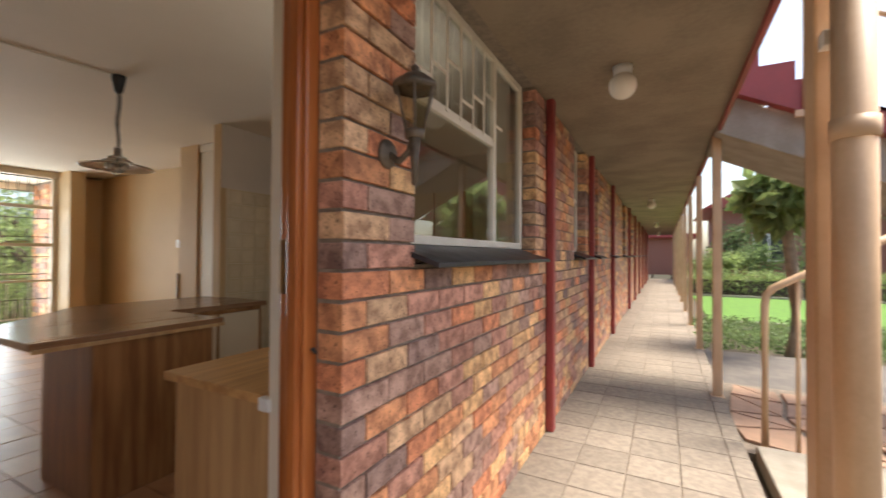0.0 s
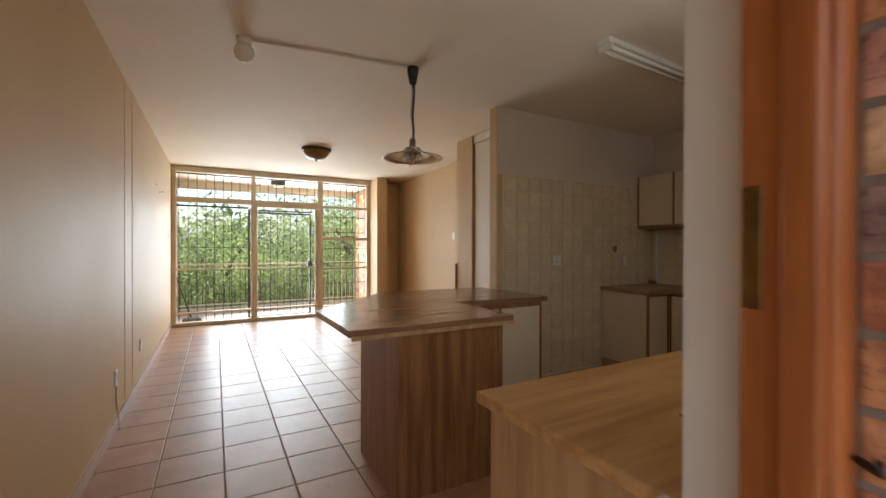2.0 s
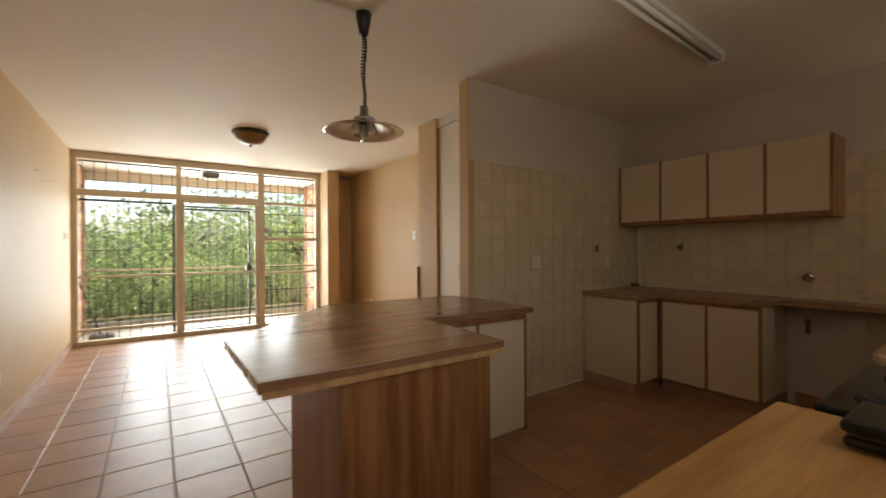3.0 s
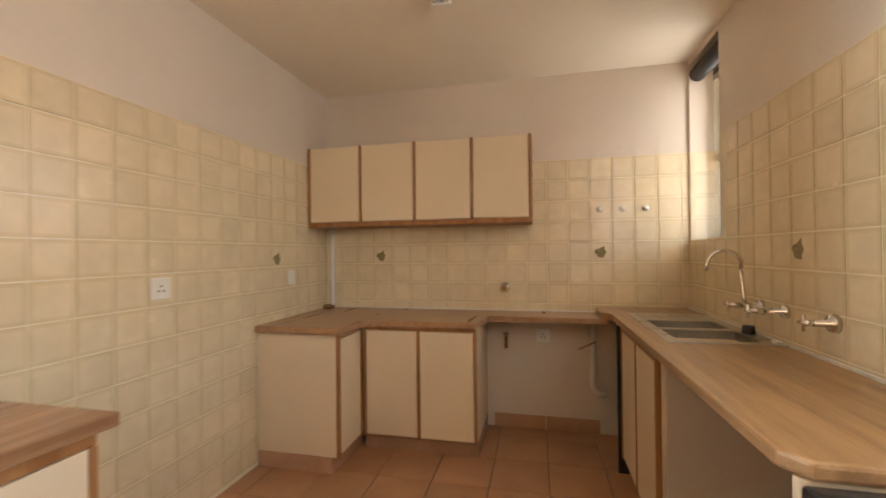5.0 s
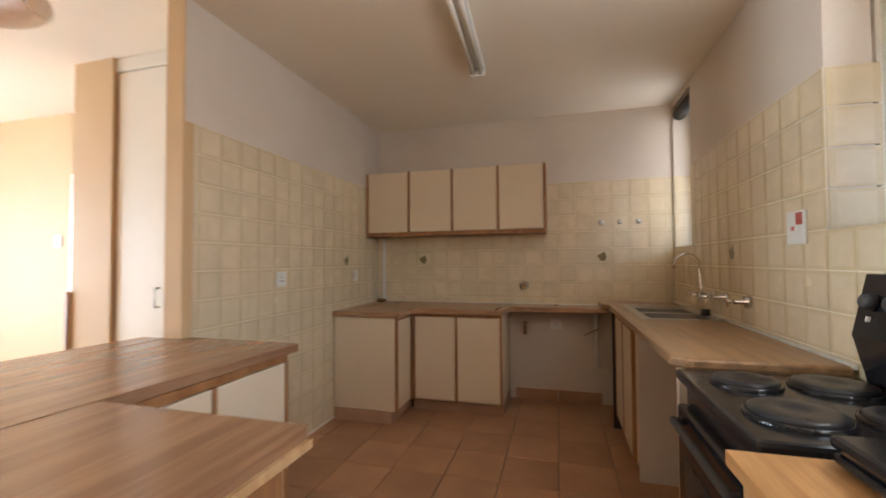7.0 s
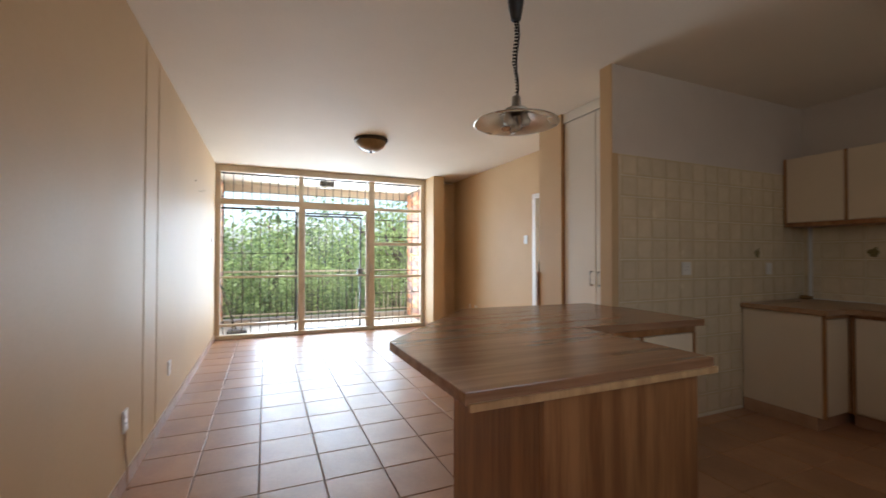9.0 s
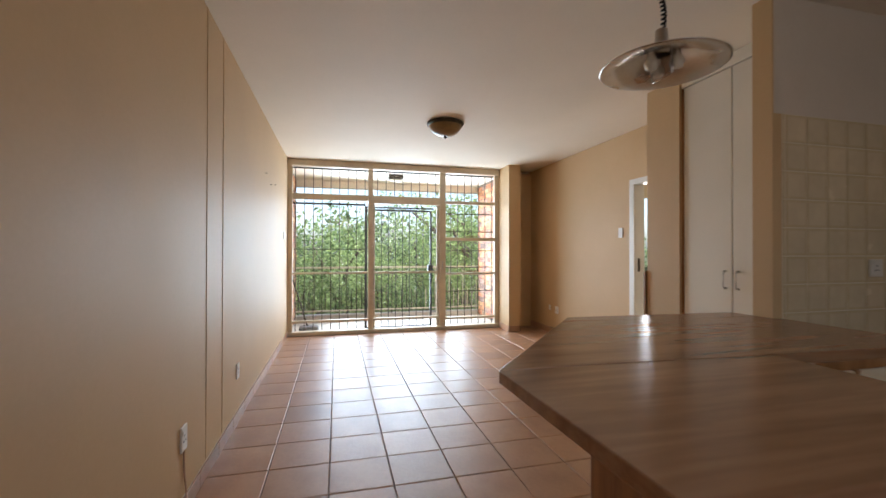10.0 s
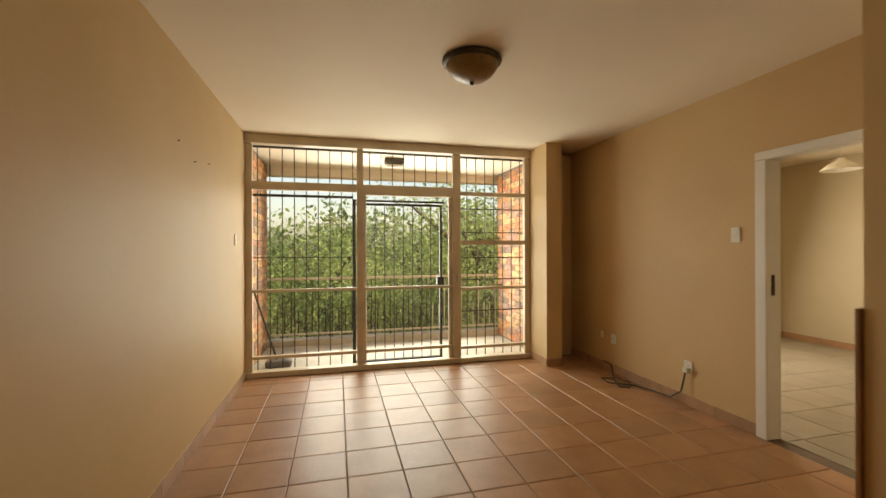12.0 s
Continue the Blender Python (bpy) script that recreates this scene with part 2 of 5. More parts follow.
EARTH = mat("garden_earth", (0.11, 0.085, 0.055), (0.07, 0.055, 0.035), 3, 0.95, 0.6)
LEAF = mat("leaf_green", (0.20, 0.28, 0.11), (0.115, 0.175, 0.065), 3, 0.55, 0.1, island=True, rnd=0.45)
LEAFY = mat("bright_leaf", (0.34, 0.42, 0.16), (0.21, 0.29, 0.10), 3, 0.55, 0.1, island=True, rnd=0.4)
for lm in (LEAF, LEAFY):
    # thin blades let part of the light through
    N, L = lm.node_tree.nodes, lm.node_tree.links
    tl, mxs = N.new("ShaderNodeBsdfTranslucent"), N.new("ShaderNodeMixShader")
    L.new(N["Principled BSDF"].inputs["Base Color"].links[0].from_socket, tl.inputs["Color"])
    mxs.inputs[0].default_value = 0.52
    L.new(N["Principled BSDF"].outputs[0], mxs.inputs[1])
    L.new(tl.outputs[0], mxs.inputs[2])
    L.new(mxs.outputs[0], N["Material Output"].inputs["Surface"])
BARK = mat("bark", (0.13, 0.10, 0.075), (0.07, 0.055, 0.04), 6, 0.9, 0.8)
# dark blind cloth, also the painted gloom of the neighbours' rooms
BLIND_DARK = mat("blind_and_room_dark", (0.03, 0.027, 0.025), (0.02, 0.018, 0.017), 10, 0.7)
ORN = mat("leaf_decal_brown", (0.24, 0.18, 0.06), (0.14, 0.105, 0.035), 60, 0.4)
REDPRINT = mat("red_print", (0.45, 0.05, 0.04), (0.4, 0.1, 0.08), 40, 0.4)
SILICONE = mat("white_sealant", (0.7, 0.67, 0.6), (0.6, 0.57, 0.5), 20, 0.5, 0.2)
GLASS = glass_mat("window_glass")
GLASS2 = glass_mat("kitchen_window_glass", (0.86, 0.88, 0.86), 0.0, 0.12)
LGLASS = glass_mat("lantern_glass", (0.75, 0.72, 0.62), 0.1)


# ---- mesh helpers ----
def box(bm, x0, x1, y0, y1, z0, z1, bev=0.0):
    vs = [bm.verts.new((x, y, z)) for x in (x0, x1) for y in (y0, y1) for z in (z0, z1)]
    fs = [bm.faces.new([vs[i] for i in q]) for q in ((0, 1, 3, 2), (4, 6, 7, 5), (0, 4, 5, 1), (2, 3, 7, 6), (0, 2, 6, 4), (1, 5, 7, 3))]
    if bev:
        es = list({e for f in fs for e in f.edges})
        bmesh.ops.bevel(bm, geom=es, offset=bev, segments=2, affect="EDGES", profile=0.5)
    return bm


def bx(x0, x1, y0, y1, z0, z1, bev=0.0):
    return box(bmesh.new(), x0, x1, y0, y1, z0, z1, bev)


def lathe(profile, segs=28, m=None):
    bm = bmesh.new()
    rings = []
    for r, z in profile:
        if r < 1e-5:
            rings.append([bm.verts.new((0, 0, z))])
        else:
            rings.append([bm.verts.new((r * math.cos(2 * math.pi * k / segs), r * math.sin(2 * math.pi * k / segs), z)) for k in range(segs)])
    for a, b in zip(rings, rings[1:]):
        for k in range(segs):
            q = [a[k % len(a)], a[(k + 1) % len(a)], b[(k + 1) % len(b)], b[k % len(b)]]
            q = list(dict.fromkeys(q))
            if len(q) > 2:
                f = bm.faces.new(q)
                f.smooth = True
    if m is not None:
        bm.transform(m)
    return bm


def tube(points, r, segs=8, closed=False):
    bm = bmesh.new()
    pts = [Vector(p) for p in points]
    rings = []
    for i, p in enumerate(pts):
        d = (pts[min(i + 1, len(pts) - 1)] - pts[max(i - 1, 0)]).normalized()
        q = d.to_track_quat("Z", "Y")
        rr = r[i] if isinstance(r, (list, tuple)) else r
        rings.append([bm.verts.new(p + q @ Vector((rr * math.cos(2 * math.pi * k / segs), rr * math.sin(2 * math.pi * k / segs), 0))) for k in range(segs)])
    for a, b in zip(rings, rings[1:]):
        for k in range(segs):
            f = bm.faces.new((a[k], a[(k + 1) % segs], b[(k + 1) % segs], b[k]))
            f.smooth = True
    bm.faces.new(rings[0][::-1])
    bm.faces.new(rings[-1])
    return bm


def prism(poly, z0, z1, bev=0.0):
    bm = bmesh.new()
    lo = [bm.verts.new((x, y, z0)) for x, y in poly]
    hi = [bm.verts.new((x, y, z1)) for x, y in poly]
    n = len(poly)
    bm.faces.new(lo[::-1])
    bm.faces.new(hi)
    for k in range(n):
        bm.faces.new((lo[k], lo[(k + 1) % n], hi[(k + 1) % n], hi[k]))
    if bev:
        bmesh.ops.bevel(bm, geom=list(bm.edges), offset=bev, segments=2, affect="EDGES", profile=0.5)
    return bm


def mesh_of(name, bm, material):
    bmesh.ops.recalc_face_normals(bm, faces=bm.faces)
    me = bpy.data.meshes.new(name)
    bm.to_mesh(me)
    bm.free()
    me.materials.append(material)
    return me


def part(name, bm, material, parent, label=""):
    ob = new(name, mesh_of(name, bm, material))
    ob.parent = parent
    if label:
        ob["label"] = label
    return ob


def thing(name, label, category, at=(0, 0, 0), group=""):
    ob = new(name)
    ob.location = at
    ob.empty_display_size = 0.1
    return tagged(ob, label, category, group)


def single(name, bm, material, label, category, kind="", group=""):
    return tagged(new(name, mesh_of(name, bm, material)), label, category, group, kind)


def setting(name, boxes, material, label, category="wall"):
    bm = bmesh.new()
    for b in boxes:
        box(bm, *b)
    return single(name, bm, material, label, category, "structure")


def holed(a0, a1, z0, z1, holes):
    """Rectangles (a0, a1, z0, z1) that fill a wall's face but for its holes."""
    cuts = sorted({a0, a1, *[h[0] for h in holes], *[h[1] for h in holes]})
    out = []
    for p, q in zip(cuts, cuts[1:]):
        hs = sorted([(h[2], h[3]) for h in holes if h[0] <= p and h[1] >= q])
        z = z0
        for lo, hi in hs:
            if lo > z:
                out.append((p, q, z, lo))
            z = hi
        if z < z1:
            out.append((p, q, z, z1))
    return out


def piece(name, me, parent, x, y, z, rz=0.0):
    ob = bpy.data.objects.new(name, me)
    scene.collection.objects.link(ob)
    ob.parent = parent
    ob.matrix_basis = pose(x, y, z, 0, 0, rz)
    return ob


H = 2.66
YL, YR, XW = -0.15, 3.835, -8.93
XI, XO, XK, YB = -1.269, -0.96, -4.061, 5.176

# ---- structure ----
floor = setting("floor", [(-9.0, XI, YL - 0.1, 3.95, -0.2, -0.009), (XK - 0.12, XI, 3.95, YB + 0.1, -0.2, -0.009), (XI, -0.975, 0.165, 1.135, -0.2, 0.006)], GROUT, "terracotta tiled floor with dark grout joints", "floor")
ceiling = setting("ceiling", [(-8.93, XI, YL, YR, H, H + 0.15), (XK, XI, YR, YB, H, H + 0.15)], CEIL, "plain painted cream ceiling", "ceiling")
wall_left = setting("wall_left", [(-9.0, XI, YL - 0.2, YL, -0.2, H + 0.15)], PAINT, "cream painted plaster wall with satin sheen", "wall")
setting("wall_right", [(-9.15, -6.40, YR, YR + 0.11, -0.2, H), (-6.40, -5.55, YR, YR + 0.11, 2.05, H), (-5.55, XK - 0.11, YR, YR + 0.11, -0.2, H)], PAINT, "cream painted plaster wall with a doorway", "wall")
setting("wall_column", [(-8.93, -8.47, 3.22, 3.42, -0.01, H)], PAINT, "cream painted column beside the balcony window", "wall")
setting("wall_alcove", [(-9.15, -8.93, 3.24, YR, -0.2, H)], PAINT, "cream painted wall in the alcove", "wall")
setting("wall_cupboard_pier", [(-5.41, -5.06, 3.19, YR, -0.01, H)], PAINT, "cream painted pier beside a built-in cupboard", "wall")
wall_stub = setting("wall_stub", [(-4.17, XK, 2.82, YB, -0.01, H)], PAINT, "cream painted partition between cupboard and kitchen", "wall")
wall_kitchen_left = setting("wall_kitchen_left", [(XK, XK + 0.003, 2.885, YB, -0.01, 2.02)], WGROUT, "tile bedding on the kitchen partition", "wall")
setting("wall_kitchen_left_paint", [(XK, XK + 0.003, 2.83, YB, 2.02, H)], KPAINT, "pale painted plaster above the tiles", "wall")
wall_kitchen_back = setting("wall_kitchen_back", [(XK - 0.11, XI, YB, YB + 0.12, -0.2, H)], KPAINT, "pale painted kitchen wall above cream tiles", "wall")
setting("wall_kitchen_back_bedding", [(XK + 0.003, -2.66, YB - 0.003, YB, 0.88, 2.02), (-2.66, -1.85, YB - 0.003, YB, 0.9, 2.02), (-1.85, XI, YB - 0.003, YB, 0.88, 2.02)], WGROUT, "tile bedding on the kitchen back wall", "wall")
DOOR = (0.16, 1.17, -0.2, 2.5)
WIN1 = (1.53, 3.05, 1.37, 2.6)
WIN2 = (4.67, 5.15, 1.37, 2.62)
rects = holed(YL - 0.2, YB + 0.12, -0.2, H + 0.15, [DOOR, WIN1, WIN2])
wall_entry = setting("wall_entry", [(XI, -1.12, a, b, c, d) for a, b, c, d in rects], KPAINT, "pale plastered entrance wall with two kitchen windows", "wall")
setting("wall_entry_bedding", [(XI - 0.003, XI, a, b, c, d) for a, b, c, d in holed(1.19, YB - 0.003, 0.88, 2.02, [WIN1, WIN2])], WGROUT, "tile bedding on the window wall", "wall")
WIN3 = [(5.78, 6.3, 1.37, 2.57), (7.85, 8.6, 1.37, 2.57), (10.2, 11.0, 1.37, 2.57), (12.6, 13.4, 1.37, 2.57), (15.0, 15.8, 1.37, 2.57), (17.4, 18.2, 1.37, 2.57), (20.2, 21.0, 1.37, 2.57), (23.0, 23.8, 1.37, 2.57)]
W1X = (1.53, 3.15, 1.32, 2.57)
W2X = (4.6, 5.28, 1.32, 2.57)
holes_out = [(0.165, 1.138, -0.3, 2.5), W1X, W2X] + WIN3
wall_corridor = setting("wall_corridor", [(-1.12, -0.972, a, b, c, d) for a, b, c, d in holed(-4.0, 27.5, -0.3, 2.75, [(h[0] - 0.008, h[1] + 0.008, h[2], h[3]) for h in holes_out])], MORTAR, "multicoloured face brick wall with raked mortar joints", "wall")
# added near-black sheet; its colour gives the shade of rooms behind the panes
setting("wall_neighbour_backing", [(-1.6, -1.5, 5.4, 27.5, -0.3, 2.75)], BLIND_DARK, "dark sheet standing for unlit rooms behind the neighbours' windows", "wall")
setting("wall_corridor_start", [(-1.12, 0.6, -4.2, -4.0, -0.3, 2.9)], PAINT, "plain wall closing the walkway", "wall")
setting("ceiling_corridor", [(-0.9715, 0.30, -4.0, 27.5, 2.57, 2.72)], SOFFIT, "brown rough concrete walkway soffit", "ceiling")
setting("trim_fascia", [(0.30, 0.33, -4.0, 27.5, 2.53, 2.86)], RED, "oxide red painted fascia board", "trim")
setting("wall_end_corridor", [(-6.0, -1.12, 27.5, 27.7, -0.3, 3)], PAINT, "plain end wall", "wall")
setting("roof_over_flat", [(-9.0, -0.9, YL - 0.3, 27.5, 2.82, 2.95)], CONC, "concrete slab above the flat", "ceiling")
corridor_floor = setting("floor_corridor", [(-0.972, 0.36, -4.0, 27.5, -0.25, -0.008)], MORTAR, "sandy slab-paved open walkway", "floor")
ground = setting("ground", [(0.36, 400, -300, 500, -0.5, -0.1), (-400, -0.972, 27.7, 500, -0.5, -0.1), (0.36 - 1.332, 0.36, 27.5, 27.7, -0.5, -0.1), (-400, -10.9, -300, 27.7, -3.6, -3.2)], EARTH, "bare garden earth around the building", "ground")

# bedroom behind the doorway
floor_bedroom = setting("floor_bedroom", [(-9.0, XK - 0.12, 3.95, 7.6, -0.2, -0.009)], GROUT, "pale grey-beige tiled bedroom floor", "floor")
setting("ceiling_bedroom", [(-9.0, XK - 0.12, 3.945, 7.6, H, H + 0.1)], CEIL, "cream bedroom ceiling", "ceiling")
setting("wall_bedroom", [(-9.0, XK - 0.12, 7.6, 7.7, -0.2, H), (-9.1, -9.0, 3.945, 7.7, -0.2, 0.8), (-9.1, -9.0, 3.945, 4.8, 0.8, H), (-9.1, -9.0, 6.4, 7.7, 0.8, H), (-9.1, -9.0, 4.8, 6.4, 2.3, H), (XK - 0.12, XK - 0.11, 3.945, 7.6, -0.2, H)], PAINT2, "cream painted bedroom walls", "wall")
setting("baseboard_bedroom", [(-9.0, XK - 0.12, 7.588, 7.6, 0, 0.09), (-9.0, -8.988, 3.95, 7.588, 0, 0.09)], SKIRT, "tile skirting in the bedroom", "baseboard")

# balcony
setting("floor_balcony", [(-10.62, -9.0, -0.2, 3.6, -0.25, -0.02)], DAYLITCONC, "worn concrete balcony floor", "floor")
setting("kerb_balcony", [(-10.62, -10.42, -0.2, 3.6, -0.02, 0.07)], DAYLITCONC, "low concrete balcony upstand", "trim")
setting("ceiling_balcony", [(-10.75, -8.93, -0.35, 3.8, 2.62, 2.8), (-10.75, -10.55, -0.35, 3.8, 2.5, 2.62)], CEIL, "painted balcony soffit with an edge beam", "ceiling")
wall_balcony_left = setting("wall_balcony_left", [(-10.45, -9.0, -0.4, -0.168, -3.2, 2.62)], MORTAR, "face brick balcony side wall", "wall")
wall_balcony_right = setting("wall_balcony_right", [(-10.45, -9.15, 3.4, 3.65, -3.2, 2.62)], MORTAR, "face brick balcony side wall", "wall")
setting("wall_below_balcony", [(-9.1, -9.0, -0.4, 7.7, -3.2, -0.2)], PAINT, "plain wall under the balcony", "wall")

# ---- balcony window front ----
window_1 = thing("window_1", "cream steel balcony window front with sliding door and panes", "window", (XW, 1.53, 0))
window_1["kind"] = "structure"
window_1.location = (0, 0, 0)
FX0, FX1 = -8.97, -8.91


def wbar(y0, y1, z0, z1, name="window_frame", x0=FX0, x1=FX1, bev=0.006):
    part(name, bx(x0, x1, y0, y1, z0, z1, bev), FRAME, window_1)


wbar(YL, 3.22, 2.56, H - 0.002, "head_rail", -9.0, -8.88)
wbar(YL, 3.22, 0.0, 0.06, "window_sill", -9.0, -8.88)
wbar(YL, YL + 0.07, 0.06, 2.56)
wbar(3.15, 3.22, 0.06, 2.56)
wbar(1.04, 1.115, 0.06, 2.56)
wbar(2.195, 2.295, 0.06, 2.56)
wbar(YL + 0.07, 1.04, 2.06, 2.15)
wbar(1.115, 2.195, 2.03, 2.15)
wbar(2.295, 3.15, 2.055, 2.105)
wbar(2.295, 3.15, 1.45, 1.505)
wbar(2.295, 3.15, 0.89, 0.925)
wbar(YL + 0.07, 1.04, 0.925, 0.955)
wbar(1.115, 2.195, 0.925, 0.955)
wbar(YL + 0.07, 1.04, 0.19, 0.225)
wbar(1.115, 2.195, 0.19, 0.225)
wbar(2.295, 3.15, 0.16, 0.195)
wbar(1.115, 1.15, 0.06, 2.03, "door_stile", -8.99, -8.95)
wbar(2.15, 2.195, 0.06, 2.03, "door_stile", -8.99, -8.95)
for y0, y1 in ((YL + 0.07, 1.04), (1.115, 2.195), (2.295, 3.15)):
    for z0, z1 in ((0.06, 2.05), (2.15, 2.56)):
        g = part("pane", bx(-8.945, -8.941, y0, y1, z0, z1), GLASS, window_1, "clear window glass")
        g.visible_shadow = False
part("handle", bx(-8.91, -8.885, 2.225, 2.25, 0.98, 1.12, 0.005), STEEL, window_1, "small steel door handle")
for z in (1.52, 0.94):
    part("stay", bx(-8.91, -8.89, 2.62, 2.85, z, z + 0.015, 0.003), BRASS, window_1, "brass window stay")

# burglar bars behind the glass, with a black security gate
burglar_bars = thing("burglar_bars", "thin dark steel burglar bars outside the balcony glass", "burglar bars")
for y0, y1, n in ((YL + 0.1, 1.0, 8), (2.3, 3.15, 7)):
    for k in range(n + 1):
        y = y0 + (y1 - y0) * k / n
        part("bar", tube([(-9.06, y, 0.03), (-9.06, y, 2.56)], 0.006, 6), BRONZE, burglar_bars)
for k in range(9):
    y = 1.06 + 1.1 * k / 8
    part("bar", tube([(-9.06, y, 2.07), (-9.06, y, 2.56)], 0.006, 6), BRONZE, burglar_bars)
for z in (2.55, 2.0):
    part("rail", bx(-9.075, -9.06, YL + 0.04, 1.0, z, z + 0.03, 0.003), BLACK, burglar_bars)
part("rail", bx(-9.075, -9.06, 1.0, 3.2, 2.55, 2.58, 0.003), BLACK, burglar_bars)
for z in (1.9, 1.6, 1.28, 1.0, 0.6):
    part("rail", bx(-9.072, -9.064, 2.3, 3.2, z, z + 0.014, 0.002), BRONZE, burglar_bars)
for z in (1.3,):
    part("rail", bx(-9.072, -9.064, YL + 0.04, 1.0, z, z + 0.01, 0.002), BRONZE, burglar_bars)
security_gate = thing("security_gate", "black steel security gate with lock behind the sliding door", "gate", (-9.1, 1.55, -0.02))


def gp(name, bm, m=BLACK, label=""):
    bm.transform(Matrix.Translation((9.1, -1.55, 0.02)))
    return part(name, bm, m, security_gate, label)


gp("stile", bx(-9.12, -9.08, 1.0, 1.035, -0.02, 1.97, 0.004))
gp("stile", bx(-9.12, -9.08, 2.07, 2.1, -0.02, 1.95, 0.004))
gp("top_rail", bx(-9.12, -9.08, 1.035, 2.07, 1.925, 1.955, 0.004))
gp("top_rail", bx(-9.12, -9.08, 1.0, 2.13, 1.97, 1.995, 0.004))
gp("bottom_rail", bx(-9.12, -9.08, 1.035, 2.07, 0.03, 0.06, 0.004))
gp("lock", bx(-9.13, -9.05, 2.03, 2.12, 0.93, 1.05, 0.008), BLACK, "black lock box")
for k in range(1, 9):
    y = 1.035 + 1.035 * k / 9
    gp("bar", tube([(-9.1, y, 0.06), (-9.1, y, 1.925)], 0.006, 6))

balcony_railing = thing("balcony_railing", "cream steel balcony railing with thin upright bars", "railing", (-10.5, 1.6, 0.07))


def rp(name, bm, m=FRAME):
    bm.transform(Matrix.Translation((10.5, -1.6, -0.07)))
    part(name, bm, m, balcony_railing)


rp("top_rail", bx(-10.53, -10.47, -0.17, 3.42, 0.945, 0.98, 0.006))
rp("bottom_rail", bx(-10.52, -10.48, -0.17, 3.42, 0.13, 0.155, 0.004))
for k in range(37):
    y = -0.13 + 3.5 * k / 36
    rp("bar", tube([(-10.5, y, 0.07 if k % 9 == 0 else 0.14), (-10.5, y, 0.95 if k % 3 == 0 else 0.52)], 0.008, 6), FRAME if k > 24 else BRONZE)
broom = thing("broom", "dark stick broom leaning against the balcony brick wall", "broom", (-9.4, 0.1, -0.02))
part("stick", tube([(0.02, 0.02, 0.05), (0.1, -0.25, 0.98)], 0.012, 8), BRONZE, broom)
part("head", bx(-0.06, 0.1, -0.12, 0.18, 0.0, 0.09, 0.03), mat("grey_bristle", (0.22, 0.21, 0.2), (0.1, 0.1, 0.1), 60, 0.9, 0.8), broom, "grey bristle head")
balcony_lamp = thing("balcony_lamp", "dark box bulkhead lamp under the balcony soffit", "lamp", (-9.6, 1.57, 2.62))
part("body", bx(-0.06, 0.06, -0.13, 0.13, -0.08, 0.0, 0.01), BRONZE, balcony_lamp)
part("diffuser", bx(-0.045, 0.045, -0.1, 0.1, -0.12, -0.081, 0.015), OPAL, balcony_lamp, "dusty pale diffuser")

# ---- entrance ----
door_1 = thing("door_1", "reddish varnished hardwood entrance door frame, standing open", "door frame")
door_1["kind"] = "structure"
part("jamb", bx(-1.165, -1.06, 1.095, 1.15, 0.006, 2.44, 0.008), JAMB, door_1)
part("stop", bx(-1.11, -1.068, 1.07, 1.094, 0.006, 2.44, 0.006), JAMB, door_1)
part("jamb", bx(-1.165, -1.06, 0.15, 0.245, 0.006, 2.44, 0.008), JAMB, door_1)
part("stop", bx(-1.11, -1.068, 0.246, 0.262, 0.006, 2.44, 0.006), JAMB, door_1)
part("head", bx(-1.165, -1.06, 0.15, 1.15, 2.441, 2.51, 0.008), JAMB, door_1)
part("strike_plate", bx(-1.16, -1.135, 1.091, 1.0955, 1.24, 1.4, 0.002), BRASS, door_1, "worn brass strike plate")
part("hook", tube([(-1.055, 1.12, 1.08), (-1.03, 1.11, 1.075), (-1.03, 1.1, 1.09)], 0.005, 6), BLACK, door_1, "small black hook")
setting("trim_entry_plaster", [(XI - 0.002, -1.167, 1.15, 1.1695, 0.008, 2.47), (XI - 0.002, -1.167, 0.1605, 0.24, 0.008, 2.47), (XI - 0.002, -1.167, 0.1605, 1.1695, 2.471, 2.499)], CUPW, "cream painted plaster door reveal", "trim")
folding_gate = thing("folding_gate", "black steel folding security gate, pushed open beside the door", "gate", (-0.92, 0.1, 0.0))
for y, w, dx in ((0.02, 0.007, 0.0), (0.09, 0.007, -0.03), (0.135, 0.02, -0.07)):
    part("bar", bx(dx - 0.012, dx + 0.012, y - w, y + w, 0.02, 2.4, 0.002), BLACK, folding_gate)
for zl, zh in ((0.25, 0.7), (1.095, 1.55), (1.95, 2.3)):
    part("link", tube([(-0.05, 0.135, zh), (0.018, 0.02, zh + 0.1), (0.018, 0.0, zh + 0.12)], 0.006, 6), BLACK, folding_gate)
    part("link", tube([(-0.05, 0.135, zl), (0.018, 0.02, zl - 0.09), (0.018, 0.0, zl - 0.1)], 0.008, 6), BLACK, folding_gate)
    part("link", tube([(0.02, 0.02, zh + 0.03), (0.03, 0.025, zh), (0.035, 0.055, zh - 0.055)], 0.006, 6), BLACK, folding_gate)
    part("link", tube([(0.02, 0.02, zh + 0.05), (0.03, 0.01, zh + 0.01), (0.035, -0.04, zh - 0.015)], 0.006, 6), BLACK, folding_gate)
wall_lantern = thing("wall_lantern", "weathered coach lantern on the brick wall beside the entrance", "lantern", (-0.96, 1.35, 1.72))
ml = pose(0.11, 0, 0)
part("bracket", tube([(0.0, 0, -0.02), (0.05, 0, -0.06), (0.09, 0, -0.03), (0.11, 0, 0.02)], 0.012, 8), PEWTER, wall_lantern)
part("back_plate", lathe([(0, 0), (0.05, 0), (0.045, 0.012), (0.02, 0.02), (0, 0.02)], 16, pose(0, 0, -0.03, 0, 90, 0)), PEWTER, wall_lantern)
